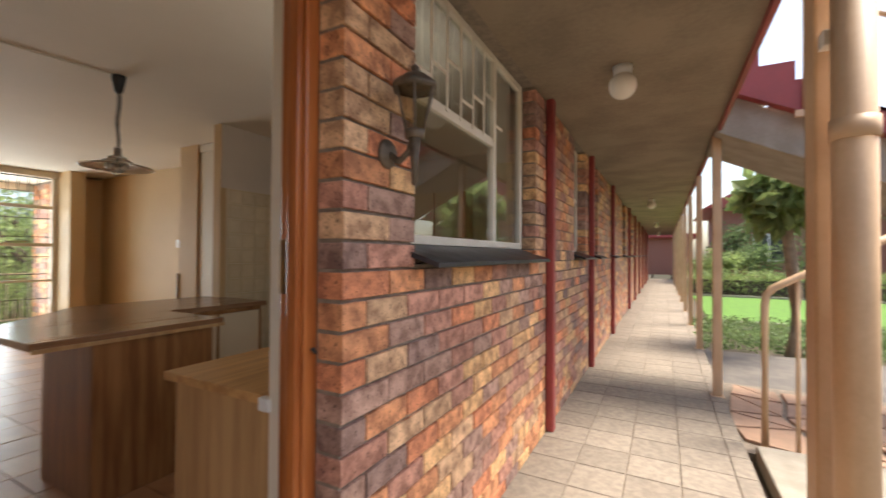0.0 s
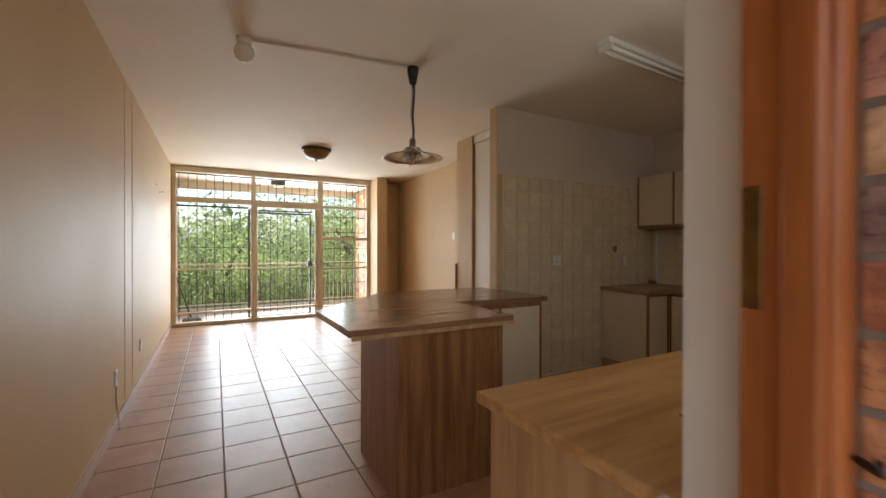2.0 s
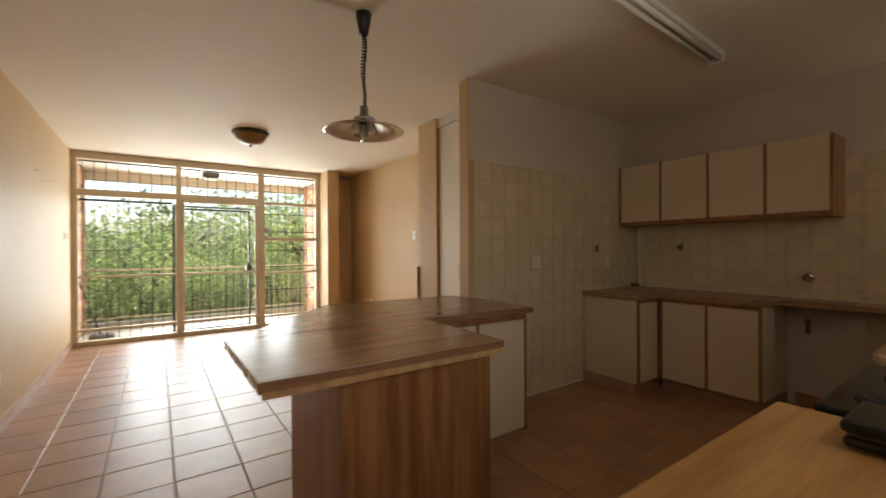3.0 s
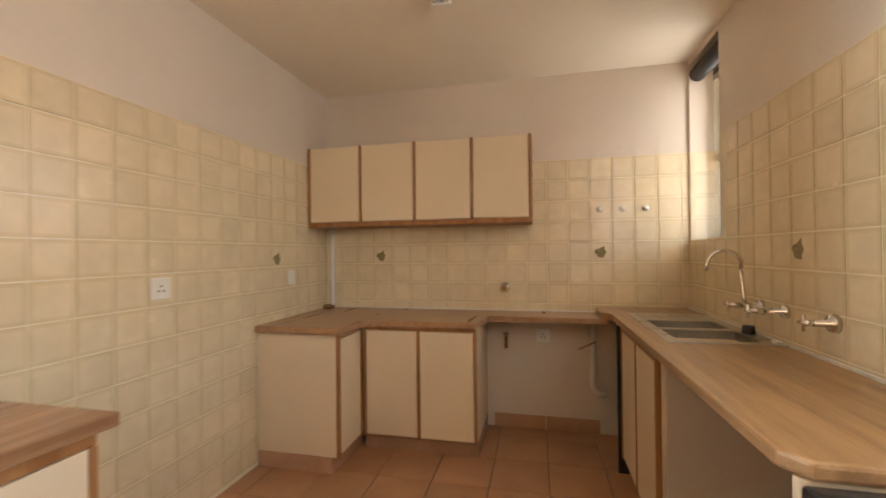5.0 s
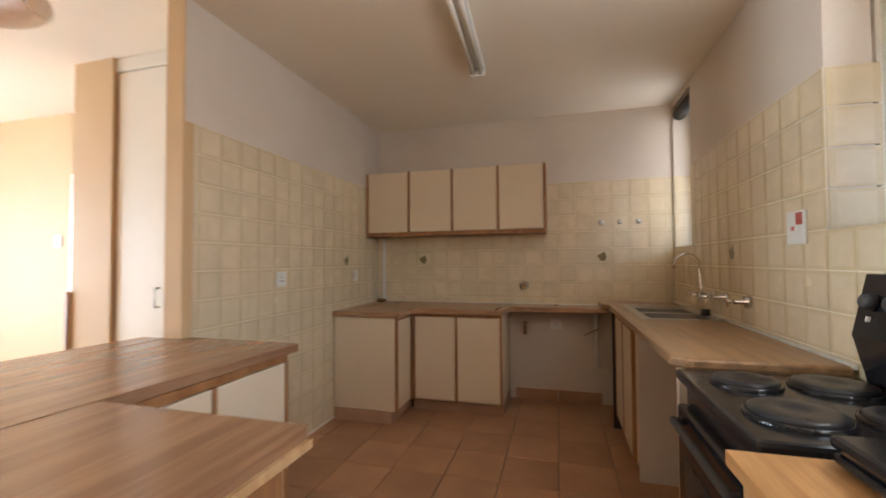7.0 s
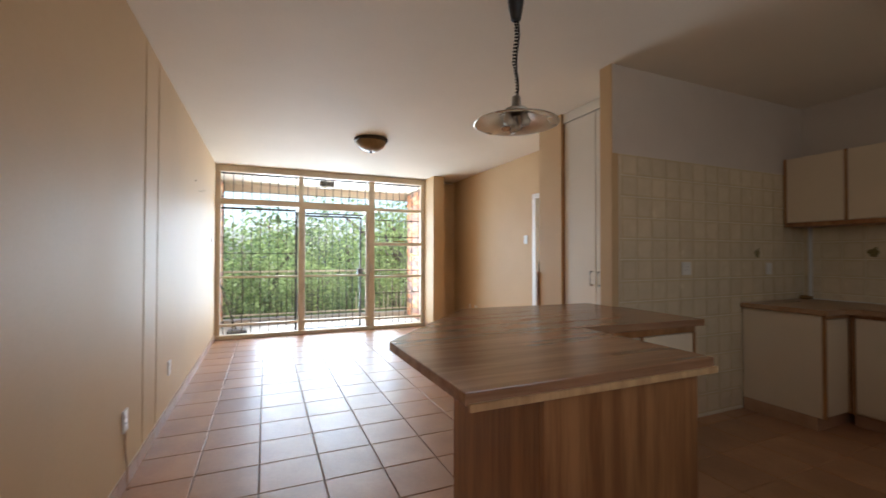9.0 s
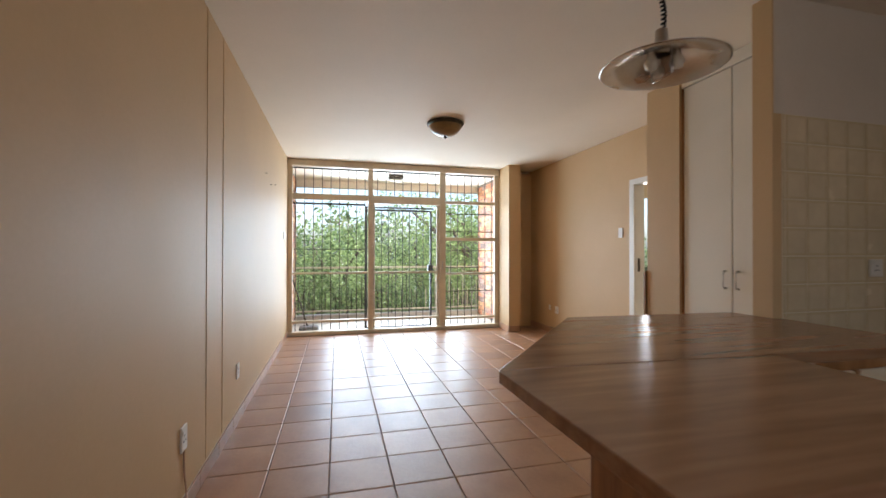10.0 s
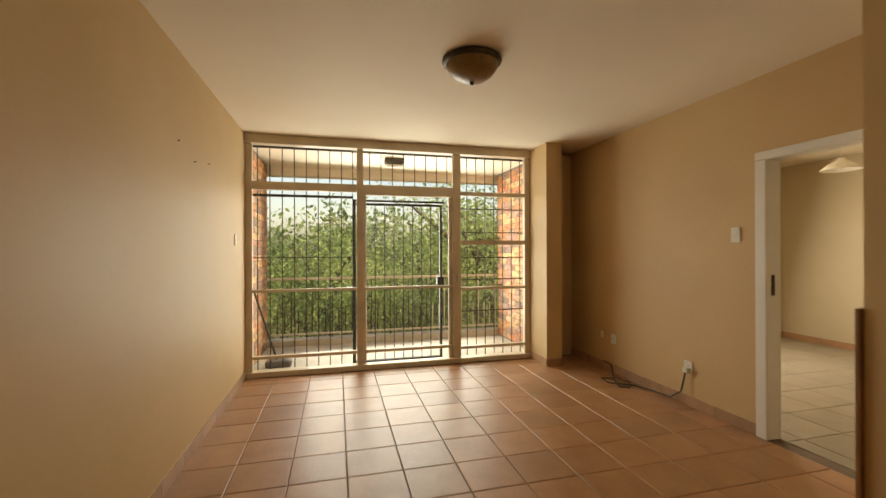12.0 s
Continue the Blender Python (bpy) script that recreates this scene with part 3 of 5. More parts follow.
part("tail", tube([(0.11, 0, 0.02), (0.11, 0, -0.14)], [0.02, 0.008], 8), PEWTER, wall_lantern)
part("glass", lathe([(0.03, 0.03), (0.065, 0.17)], 6, ml), LGLASS, wall_lantern, "cloudy lantern glass")
part("base_ring", lathe([(0, 0.01), (0.035, 0.01), (0.036, 0.035), (0, 0.035)], 6, ml), PEWTER, wall_lantern)
part("cap", lathe([(0.0, 0.165), (0.08, 0.165), (0.075, 0.18), (0.03, 0.215), (0.012, 0.22), (0.016, 0.235), (0, 0.25)], 6, ml), PEWTER, wall_lantern)
for k in range(6):
    a = k * math.pi / 3
    part("rib", tube([(0.11 + 0.031 * math.cos(a), 0.031 * math.sin(a), 0.03), (0.11 + 0.066 * math.cos(a), 0.066 * math.sin(a), 0.17)], 0.004, 5), PEWTER, wall_lantern)


def steel_window(name, x, y0, y1, z0, z1, ymull, ztr, label, bars=0):
    w = thing(name, label, "window")
    w["kind"] = "structure"
    t = 0.04

    def b(a0, a1, c0, c1, n="window_frame"):
        part(n, bx(x - 0.02, x + 0.02, a0, a1, c0, c1, 0.004), WFRAME, w)

    b(y0, y0 + t, z0, z1), b(y1 - t, y1, z0, z1), b(y0 + t, y1 - t, z0, z0 + t), b(y0 + t, y1 - t, z1 - t, z1)
    if ymull:
        b(ymull - 0.025, ymull + 0.025, z0 + t, z1 - t, "mullion")
    if ztr:
        b(y0 + t, (ymull - 0.025) if ymull else y1 - t, ztr - 0.025, ztr + 0.025, "transom")
    g = part("pane", bx(x - 0.003, x + 0.001, y0 + t, y1 - t, z0 + t, z1 - t), GLASS2, w, "clear glass pane")
    g.visible_shadow = False
    for k in range(bars):
        y = y0 + t + (ymull - y0) * (k + 0.5) / bars
        part("burglar_bar", bx(x + 0.021, x + 0.027, y - 0.008, y + 0.008, ztr, z1 - t), WFRAME, w)
        zz = ztr + 0.1 + 0.07 * (k % 3)
        part("burglar_bar", bx(x + 0.021, x + 0.027, y + 0.009, y + (ymull - y0) / bars - 0.009, zz, zz + 0.016), WFRAME, w)
    return w


steel_window("window_2", -1.07, 1.53, 3.12, 1.40, 2.565, 2.58, 2.03, "cream steel kitchen window with burglar bars", 7)
steel_window("window_3", -1.07, 4.6, 5.27, 1.40, 2.565, 0, 1.98, "narrow cream steel window above the sink")
for i, w in enumerate(WIN3):
    steel_window("window_%d" % (4 + i), -1.07, w[0], w[1], 1.38, 2.565, 0, 2.0, "neighbour's cream steel window in brick wall")
for i, (y0, y1) in enumerate([(1.5, 3.1), (4.57, 5.3)] + [(w[0] - 0.03, w[1] + 0.03) for w in WIN3]):
    bm = prism([(y0, 0), (y1, 0), (y1, 0.24), (y0, 0.24)], 0, 0.02, 0.004)
    bm.transform(pose(-0.84, 0, 1.31) @ Matrix(((0, -1, 0, 0), (1, 0, 0, 0), (0, 0.32, 1, 0), (0, 0, 0, 1))))
    single("window_sill", bm, SLATE, "dark slate sloping window sill", "window sill", "structure")
setting("trim_window_reveals", [(XI, -1.09, 1.53, 3.05, 1.355, 1.37), (XI, -1.09, 4.67, 5.15, 1.355, 1.37)], WHITE, "white painted inner window sills", "trim")
roller_blind = thing("roller_blind", "dark rolled-up blind in the narrow kitchen window", "blind", (-1.22, 4.9, 2.55))
part("roll", tube([(0, -0.22, 0), (0, 0.24, 0)], 0.05, 14), BLIND_DARK, roller_blind)
part("bracket", bx(-0.02, 0.02, 0.241, 0.246, -0.04, 0.06), STEEL, roller_blind)
part("bracket", bx(-0.02, 0.02, -0.226, -0.221, -0.04, 0.06), STEEL, roller_blind)
downpipes = []
for y in (3.47, 5.55, 7.95, 11.8, 14.2, 16.6, 19.2, 22.0, 24.8):
    p = thing("downpipe", "oxide red painted downpipe on the brick wall", "pipe", (-0.925, y, 0), "walkway downpipes")
    part("pipe", bx(-0.03, 0.03, -0.04, 0.04, 0.0, 2.57, 0.012), RED, p)
    for z in (0.5, 1.5, 2.3):
        part("clip", bx(-0.034, 0.03, -0.048, 0.048, z, z + 0.025, 0.003), RED, p)
for y in (3.1, 10.2, 17.2, 24.0):
    c = thing("ceiling_globe", "white opal globe light under the walkway soffit", "ceiling light", (-0.38, y, 2.57), "walkway globes")
    part("base", lathe([(0, 0), (0.06, 0), (0.055, -0.05), (0, -0.05)], 20), WHITE, c)
    part("globe", lathe([(0.0, -0.21)] + [(0.085 * math.sin(a), -0.125 - 0.085 * math.cos(a)) for a in [k * math.pi / 12 for k in range(1, 11)]] + [(0.045, -0.05)], 24), OPAL, c, "opal glass globe")

# ---- kitchen ----
def door_panel(parent, x0, x1, y0, y1, z0, z1, m=DOORW, label=""):
    return part("door", bx(x0, x1, y0, y1, z0, z1, 0.003), m, parent, label)


# wall cabinets: four units with oak edges
ux0, ux1, uy = -4.05, -2.345, 4.872
uw = (ux1 - ux0) / 4
for k in range(4):
    a, b = ux0 + k * uw, ux0 + (k + 1) * uw
    c = thing("wall_cabinet", "cream melamine wall cabinet with brown oak edging", "cabinet", (a, 5.17, 1.55), "kitchen wall cabinets")

    def loc(bm):
        bm.transform(Matrix.Translation((-a, -5.17, -1.55)))
        return bm

    part("body", loc(bx(a + 0.001, b - 0.001, uy + 0.02, 5.165, 1.575, 2.15, 0.002)), DOORW, c)
    part("side_strip", loc(bx(a + 0.001, a + 0.018, uy - 0.004, uy + 0.02, 1.575, 2.155, 0.003)), OAK, c, "brown oak edge strip")
    if k == 3:
        part("side_strip", loc(bx(b - 0.018, b, uy - 0.004, uy + 0.02, 1.575, 2.155, 0.003)), OAK, c, "brown oak edge strip")
        part("side_panel", loc(bx(b + 0.0, b + 0.004, uy + 0.021, 5.165, 1.555, 2.15, 0.001)), OAK, c)
    part("bottom_rail", loc(bx(a + 0.001, b - 0.001, uy - 0.002, 5.165, 1.54, 1.574, 0.003)), OAK, c, "brown oak bottom rail")
    loc_door = bx(a + 0.021, b - (0.021 if k == 3 else 0.003), uy, uy + 0.018, 1.58, 2.15, 0.003)
    part("door", loc(loc_door), DOORW, c)


def base_unit(label, x0, x1, y0, y1, face, splits, top=0.845, group="kitchen base cabinets"):
    """A base cabinet: plinth, body and doors on one face ('-y', '+x' or '-x')."""
    c = thing("base_cabinet", label, "cabinet", (x0, y0, 0), group)

    def p(name, b, m, lab="", bev=0.003):
        bm = bx(*b, bev)
        bm.transform(Matrix.Translation((-x0, -y0, 0)))
        return part(name, bm, m, c, lab)

    px0, px1, py0, py1 = x0, x1, y0, y1
    if face == "-y":
        py0 += 0.05
    elif face == "+x":
        px1 -= 0.05
    else:
        px0 += 0.05
    p("plinth", (px0, px1, py0, py1, 0.0, 0.098), SKIRT, "brown tiled plinth")
    d = 0.02
    if face == "-y":
        p("body", (x0, x1, y0 + d, y1, 0.1, top), DOORW)
        for a, b in zip(splits, splits[1:]):
            p("door", (a + 0.012, b - 0.012, y0, y0 + d - 0.002, 0.115, top - 0.03), DOORW)
        for a in splits:
            p("edge_strip", (a - 0.01, a + 0.01, y0 - 0.004, y0 + d - 0.001, 0.1, top - 0.026), OAK, "brown oak edge strip")
        p("top_rail", (x0, x1, y0 - 0.004, y0 + d - 0.001, top - 0.025, top), OAK, "brown oak rail")
    else:
        fx = x1 if face == "+x" else x0
        s = -1 if face == "+x" else 1
        q = lambda u, v: tuple(sorted((fx + s * u, fx + s * v)))
        bxs = (x0, x1 - d) if face == "+x" else (x0 + d, x1)
        p("body", (*bxs, y0, y1, 0.1, top), DOORW)
        for a, b in zip(splits, splits[1:]):
            p("door", (*q(0, d - 0.002), a + 0.012, b - 0.012, 0.115, top - 0.03), DOORW)
        for a in splits:
            p("edge_strip", (*q(-0.004, d - 0.001), a - 0.01, a + 0.01, 0.1, top - 0.026), OAK, "brown oak edge strip")
        p("top_rail", (*q(-0.004, d - 0.001), y0, y1, top - 0.025, top), OAK, "brown oak rail")
    return c


base_unit("cream base cabinet with oak edges, against the tiled partition", -4.05, -3.49, 4.265, 5.16, "+x", [4.275, 4.59])
base_unit("cream two-door base cabinet with oak edges under the worktop", -3.489, -2.70, 4.60, 5.16, "-y", [-3.47, -3.09, -2.71])
base_unit("cream two-door sink cabinet with oak edges", -1.83, -1.30, 3.87, 4.62, "-x", [3.88, 4.25, 4.61], 0.889)
bm = prism([(-4.052, 4.235), (-3.465, 4.235), (-3.465, 4.50), (-3.40, 4.565), (-2.70, 4.565), (-2.655, 4.87), (-1.86, 4.87), (-1.86, 5.165), (-4.052, 5.165)], 0.848, 0.889, 0.008)
worktop = thing("kitchen_worktop", "brown wood-grain laminate worktop running round the kitchen", "worktop", (0, 0, 0))
part("slab", bm, TOP_Y, worktop)
sink_top = thing("sink_worktop", "brown wood-grain laminate worktop with rounded front around the sink", "worktop", (0, 0, 0))
part("slab", prism([(-1.90, 5.165), (-1.90, 4.88), (-1.84, 4.80), (-1.84, 2.955), (-1.80, 2.90), (-1.29, 2.90), (-1.29, 3.98), (-1.75, 3.98), (-1.75, 4.86), (-1.29, 4.86), (-1.29, 5.165)], 0.891, 0.93, 0.01), SINKTOP, sink_top)
part("sealant", bx(-1.289, -1.2775, 2.90, 5.165, 0.92, 0.938, 0.003), SILICONE, sink_top, "white sealant bead")
part("sealant", bx(-4.05, -1.3, 5.155, 5.167, 0.875, 0.897, 0.003), SILICONE, worktop, "white sealant bead")
end_panel = single("end_panel", bx(-1.82, -1.29, 2.91, 2.935, 0.0, 0.889, 0.003), DOORW, "cream panel closing the worktop end beside the stove", "panel")
appliance_space_panel = single("side_panel", bx(-1.80, -1.3, 3.845, 3.868, 0.0, 0.889, 0.003), KPAINT, "pale panel beside the open appliance space", "panel")
dark_panel = single("dark_panel", bx(-1.85, -1.30, 4.63, 4.66, 0.0, 0.889, 0.003), BLACK, "dark panel beside the sink cabinet", "panel")

# sink with two bowls
sink = thing("kitchen_sink", "stainless steel double-bowl kitchen sink set in worktop", "sink", (0, -0.16, 0.041))
bm = bmesh.new()
for r in holed(-1.755, -1.285, 4.135, 5.025, [(-1.70, -1.36, 4.18, 4.46), (-1.70, -1.36, 4.50, 4.74)]):
    box(bm, r[0], r[1], r[2], r[3], 0.886, 0.893)
part("drainboard", bm, STEEL, sink)
# bowls in the darker steel, their depth shading put into the colour
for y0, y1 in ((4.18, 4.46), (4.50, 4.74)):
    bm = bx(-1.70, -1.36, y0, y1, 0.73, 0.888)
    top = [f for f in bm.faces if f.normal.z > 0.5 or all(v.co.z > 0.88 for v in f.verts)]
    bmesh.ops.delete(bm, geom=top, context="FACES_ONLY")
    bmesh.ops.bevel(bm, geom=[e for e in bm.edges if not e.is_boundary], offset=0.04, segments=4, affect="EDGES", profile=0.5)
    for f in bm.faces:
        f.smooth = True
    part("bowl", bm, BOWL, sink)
for k in range(4):
    part("ridge", bx(-1.70 + 0.09 * k, -1.69 + 0.09 * k, 4.79, 4.98, 0.893, 0.897, 0.0015), STEEL, sink)
part("plug", lathe([(0, 0.93), (0.025, 0.93), (0.028, 0.893), (0, 0.893)], 16, pose(-1.325, 4.4, 0)), GREYPL, sink, "black rubber plug")
soap = single("soap_piece", bx(-1.33, -1.3, 3.99, 4.035, 0.934, 0.947, 0.004), PLASTIC, "small white soap remnant on the sink edge", "soap")
tap = thing("sink_tap", "chrome wall-mounted mixer tap with curved swivel spout", "tap", (-1.276, 4.1, 1.07))
for y in (-0.08, 0.12):
    part("flange", lathe([(0, 0), (0.03, 0), (0.026, 0.016), (0.013, 0.02), (0.013, 0.07), (0, 0.07)], 16, pose(0, y, 0, 0, -90, 0)), CHROME, tap)
    part("handle", tube([(-0.085, y, 0), (-0.14, y, 0.0)], [0.016, 0.012], 10), CHROME, tap)
    part("handle_bar", tube([(-0.145, y - 0.028, 0.0), (-0.145, y + 0.028, 0.0)], 0.006, 8), CHROME, tap)
    part("handle_bar", tube([(-0.145, y, -0.028), (-0.145, y, 0.028)], 0.006, 8), CHROME, tap)
part("body", tube([(-0.065, -0.09, 0), (-0.065, 0.13, 0)], 0.016, 10), CHROME, tap)
arc = [(-0.08 - 0.0 * k, 0.1 + 0.03 * math.sin(k * 0.2), 0.02 + 0.02 * k) for k in range(9)]
arc += [(-0.08 - 0.075 + 0.075 * math.cos(k * math.pi / 10), 0.12, 0.19 + 0.075 * math.sin(k * math.pi / 10)) for k in range(1, 11)]
arc += [(-0.235, 0.12, 0.165)]
part("spout", tube(arc, 0.009, 10), CHROME, tap)
stop_tap = thing("stop_tap", "chrome wall stop tap above the worktop", "tap", (-1.276, 3.72, 1.07))
part("flange", lathe([(0, 0), (0.035, 0), (0.03, 0.02), (0.014, 0.024), (0.014, 0.07), (0, 0.07)], 18, pose(0, 0, 0, 0, -90, 0)), CHROME, stop_tap)
part("handle", tube([(-0.07, 0, 0), (-0.1, 0, 0)], 0.012, 10), CHROME, stop_tap)
part("handle_bar", tube([(-0.1, -0.03, 0), (-0.1, 0.03, 0)], 0.006, 8), CHROME, stop_tap)
part("handle_bar", tube([(-0.1, 0, -0.03), (-0.1, 0, 0.03)], 0.006, 8), CHROME, stop_tap)
wall_valve = thing("wall_valve", "chrome wall valve above the back worktop", "valve", (-2.555, 5.166, 1.065))
part("flange", lathe([(0, 0), (0.04, 0), (0.034, 0.02), (0.015, 0.03), (0.015, 0.05), (0, 0.055)], 20, pose(0, 0, 0, 90, 0, 0)), CHROME, wall_valve)
part("cap", tube([(0, -0.05, 0), (0, -0.075, 0)], 0.02, 8), BRASS, wall_valve)
pipe_tail = thing("washing_tap", "brass washing machine tap under the worktop", "tap", (-2.55, 5.17, 0.66))
part("stem", tube([(0, 0, 0.03), (0, -0.05, 0.03), (0, -0.055, -0.05)], 0.012, 8), BRASS, pipe_tail)
part("handle", bx(-0.02, 0.02, -0.065, -0.045, 0.05, 0.07, 0.004), BRASS, pipe_tail)
waste = thing("waste_pipe", "white plastic waste pipe fixed under the sink corner", "pipe", (-1.93, 5.145, 0.3))
part("pipe", tube([(0, 0, 0.545), (0, 0, 0.05), (0.03, 0, 0.0), (0.1, 0, 0)], 0.022, 10), PLASTIC, waste)
part("lever", tube([(-0.1, -0.02, 0.32), (0.02, -0.02, 0.38)], 0.005, 6), BRASS, waste)


def socket(x, y, z, face, label="white square wall socket plate", w=0.1, h=0.1, name="wall_socket", holes=True):
    s = thing(name, label, "switch" if "switch" in name else "socket", (x, y, z), "")
    rot = {"+x": 90, "-x": -90, "-y": 0, "+y": 180}[face]
    s.matrix_basis = pose(x, y, z, 0, 0, rot)
    part("plate", bx(-w / 2, w / 2, -0.01, 0, -h / 2, h / 2, 0.003), PLASTIC, s)
    if holes:
        for u, v in ((0, 0.012), (-0.013, -0.012), (0.013, -0.012)):
            part("hole", lathe([(0, 0), (0.005, 0), (0.004, 0.001), (0, 0.001)], 10, pose(u, -0.0102, v, 90, 0, 0)), GREYPL, s)
        part("rocker", bx(-0.035, -0.02, -0.014, -0.0102, 0.022, 0.04, 0.001), PLASTIC, s)
    else:
        part("rocker", bx(-0.01, 0.01, -0.015, -0.0102, -0.016, 0.016, 0.002), PLASTIC, s)
    return s


socket(-4.049, 3.57, 1.183, "+x")
socket(-4.049, 4.63, 1.17, "+x", "white switch plate on the tiled partition", 0.07, 0.1, "wall_switch", False)
socket(-2.28, 5.176, 0.704, "-y", "white socket under the worktop cut-out")
socket(-4.60, YL, 0.375, "+y", "white double socket low on the cream wall", 0.075, 0.12)
socket(-5.72, YL, 0.385, "+y", "white socket low on the cream wall", 0.075, 0.11)
socket(-8.45, YL, 1.493, "+y", "white light switch beside the window", 0.06, 0.11, "light_switch", False)
socket(-6.588, YR, 1.498, "-y", "cream light switch beside the doorway", 0.075, 0.115, "light_switch", False)
socket(-8.06, YR, 0.38, "-y", "white socket low on the cream wall", 0.09, 0.11)
socket(-8.27, YR, 0.395, "-y", "small beige blanking plate low on the cream wall", 0.05, 0.08, "wall_switch", False)
plug_socket = socket(-7.04, YR, 0.342, "-y", "white socket with a plugged-in cable", 0.09, 0.11)
part("plug", bx(-0.025, 0.025, -0.05, -0.0145, -0.045, 0.0, 0.006), PLASTIC, plug_socket)
sw = socket(-1.276, 3.24, 1.426, "-x", "white isolator switch plate with red stickers", 0.14, 0.14, "wall_switch", False)
part("sticker", bx(0.005, 0.055, -0.0112, -0.0102, 0.012, 0.062), REDPRINT, sw, "small red printed sticker")
part("sticker", bx(-0.02, 0.002, -0.0162, -0.0152, -0.012, 0.006), REDPRINT, sw, "small red printed sticker")
floor_cable = thing("floor_cable", "thin dark cable running from socket along the floor", "cable", (0, 0, 0))
part("cable", tube([(-7.05, YR - 0.03, 0.3), (-7.08, YR - 0.05, 0.12), (-7.2, YR - 0.05, 0.03), (-7.45, YR - 0.06, 0.012), (-7.6, YR - 0.1, 0.01), (-7.75, YR - 0.3, 0.01), (-7.9, YR - 0.28, 0.01), (-7.86, YR - 0.12, 0.01), (-7.7, YR - 0.08, 0.01), (-7.56, YR - 0.2, 0.012), (-7.6, YR - 0.28, 0.012), (-7.8, YR - 0.2, 0.015), (-8.05, YR - 0.05, 0.1), (-8.2, YR - 0.03, 0.1)], 0.007, 6), BRONZE, floor_cable)
sock_cord = thing("socket_cord", "thin brown cord from socket to skirting", "cable", (0, 0, 0))
part("cable", tube([(-4.60, YL + 0.006, 0.32), (-4.61, YL + 0.006, 0.2), (-4.6, YL + 0.02, 0.095), (-4.56, YL + 0.03, 0.06), (-4.57, YL + 0.03, 0.01)], 0.005, 6), SKIRT, sock_cord)
for x in (-4.965, -5.305):
    c = thing("wall_conduit", "slim painted cable trunking on the cream wall", "conduit", (x, YL, 0.1))
    part("strip", bx(-0.005, 0.005, 0.0, 0.0035, 0, H - 0.101, 0.0015), PAINT, c)
corner_conduit = thing("corner_conduit", "white vertical conduit in the kitchen corner", "conduit", (-3.99, 5.16, 0.889))
part("strip", bx(-0.012, 0.012, -0.016, 0.006, 0, 0.65, 0.003), WHITE, corner_conduit)
brass_bits = thing("brass_fitting", "loose brass pipe fitting lying on the worktop", "pipe fitting", (-3.98, 5.03, 0.889))
part("body", tube([(-0.03, 0, 0.02), (0.03, 0.01, 0.02)], 0.02, 10), BRASS, brass_bits)
part("nut", tube([(0.03, 0.01, 0.02), (0.055, 0.014, 0.02)], 0.015, 6), BRASS, brass_bits)
for x in (-1.867, -1.71, -1.553):
    hk = thing("towel_hook", "small white adhesive hook on the tiles", "hook", (x, 5.166, 1.64), "towel hooks")
    part("base", lathe([(0, 0), (0.022, 0), (0.018, 0.006), (0, 0.008)], 14, pose(0, 0, 0, 90, 0, 0)), PLASTIC, hk)
    part("hook", tube([(0, -0.006, 0), (0, -0.02, -0.01), (0, -0.022, 0.004)], 0.004, 6), PLASTIC, hk)


def leaf_decal(x, y, z, rot):
    o = single("leaf_decal", prism([(0.042 * math.cos(a) * r, 0.048 * math.sin(a) * r) for a, r in zip([i * math.pi / 6 for i in range(12)], (0.95, 0.7, 1.1, 0.62, 0.55, 0.8, 1.05, 0.72, 0.9, 0.85, 1.0, 0.75))], 0, 0.0012), ORN, "brown leaf ornament printed on a kitchen tile", "tile decal", "", "leaf decals")
    o.matrix_basis = pose(x, y, z, 0, 0, rot) @ pose(0, 0, 0, 90, 0, 0)


leaf_decal(-3.565, 5.1665, 1.315, 0)
leaf_decal(-1.861, 5.1665, 1.33, 0)
leaf_decal(-4.0505, 4.474, 1.308, 90)
leaf_decal(-1.2765, 3.933, 1.337, -90)

# stove
stove = thing("electric_stove", "black enamel electric stove with four solid hotplates", "stove", (-1.56, 2.54, 0))
stove.scale = (0.97, 0.98, 1.0)


def st(name, b, m=ENAMEL, bev=0.006, label=""):
    bm = bx(*b, bev)
    bm.transform(Matrix.Translation((1.6, -2.52, 0)))
    return part(name, bm, m, stove, label)


st("body", (-1.85, -1.33, 2.225, 2.86, 0.06, 0.86))
st("cooktop", (-1.885, -1.31, 2.215, 2.868, 0.861, 0.9), bev=0.012)
st("oven_door", (-1.885, -1.852, 2.235, 2.85, 0.2, 0.78), bev=0.01)
st("oven_window", (-1.888, -1.8855, 2.32, 2.76, 0.32, 0.62), PLATE, 0.001, "dark oven glass")
st("handle", (-1.925, -1.9, 2.27, 2.81, 0.72, 0.745), GREYPL, 0.01)
for y in (2.285, 2.785):
    st("handle_post", (-1.902, -1.884, y, y + 0.02, 0.722, 0.743), GREYPL, 0.003)
st("drawer", (-1.88, -1.852, 2.235, 2.85, 0.07, 0.19), bev=0.008)
for y in (2.25, 2.8):
    for x in (-1.82, -1.38):
        st("foot", (x, x + 0.04, y, y + 0.04, 0.0, 0.058), GREYPL, 0.004)
bm = prism([(-1.36, 0.901), (-1.30, 0.901), (-1.30, 1.24), (-1.355, 1.25), (-1.40, 1.06)], 2.23, 2.76, 0.006)
bm.transform(Matrix(((1, 0, 0, 0), (0, 0, 1, 0), (0, 1, 0, 0), (0, 0, 0, 1))))
bm.transform(Matrix.Translation((1.6, -2.52, 0)))
part("control_panel", bm, ENAMEL, stove)
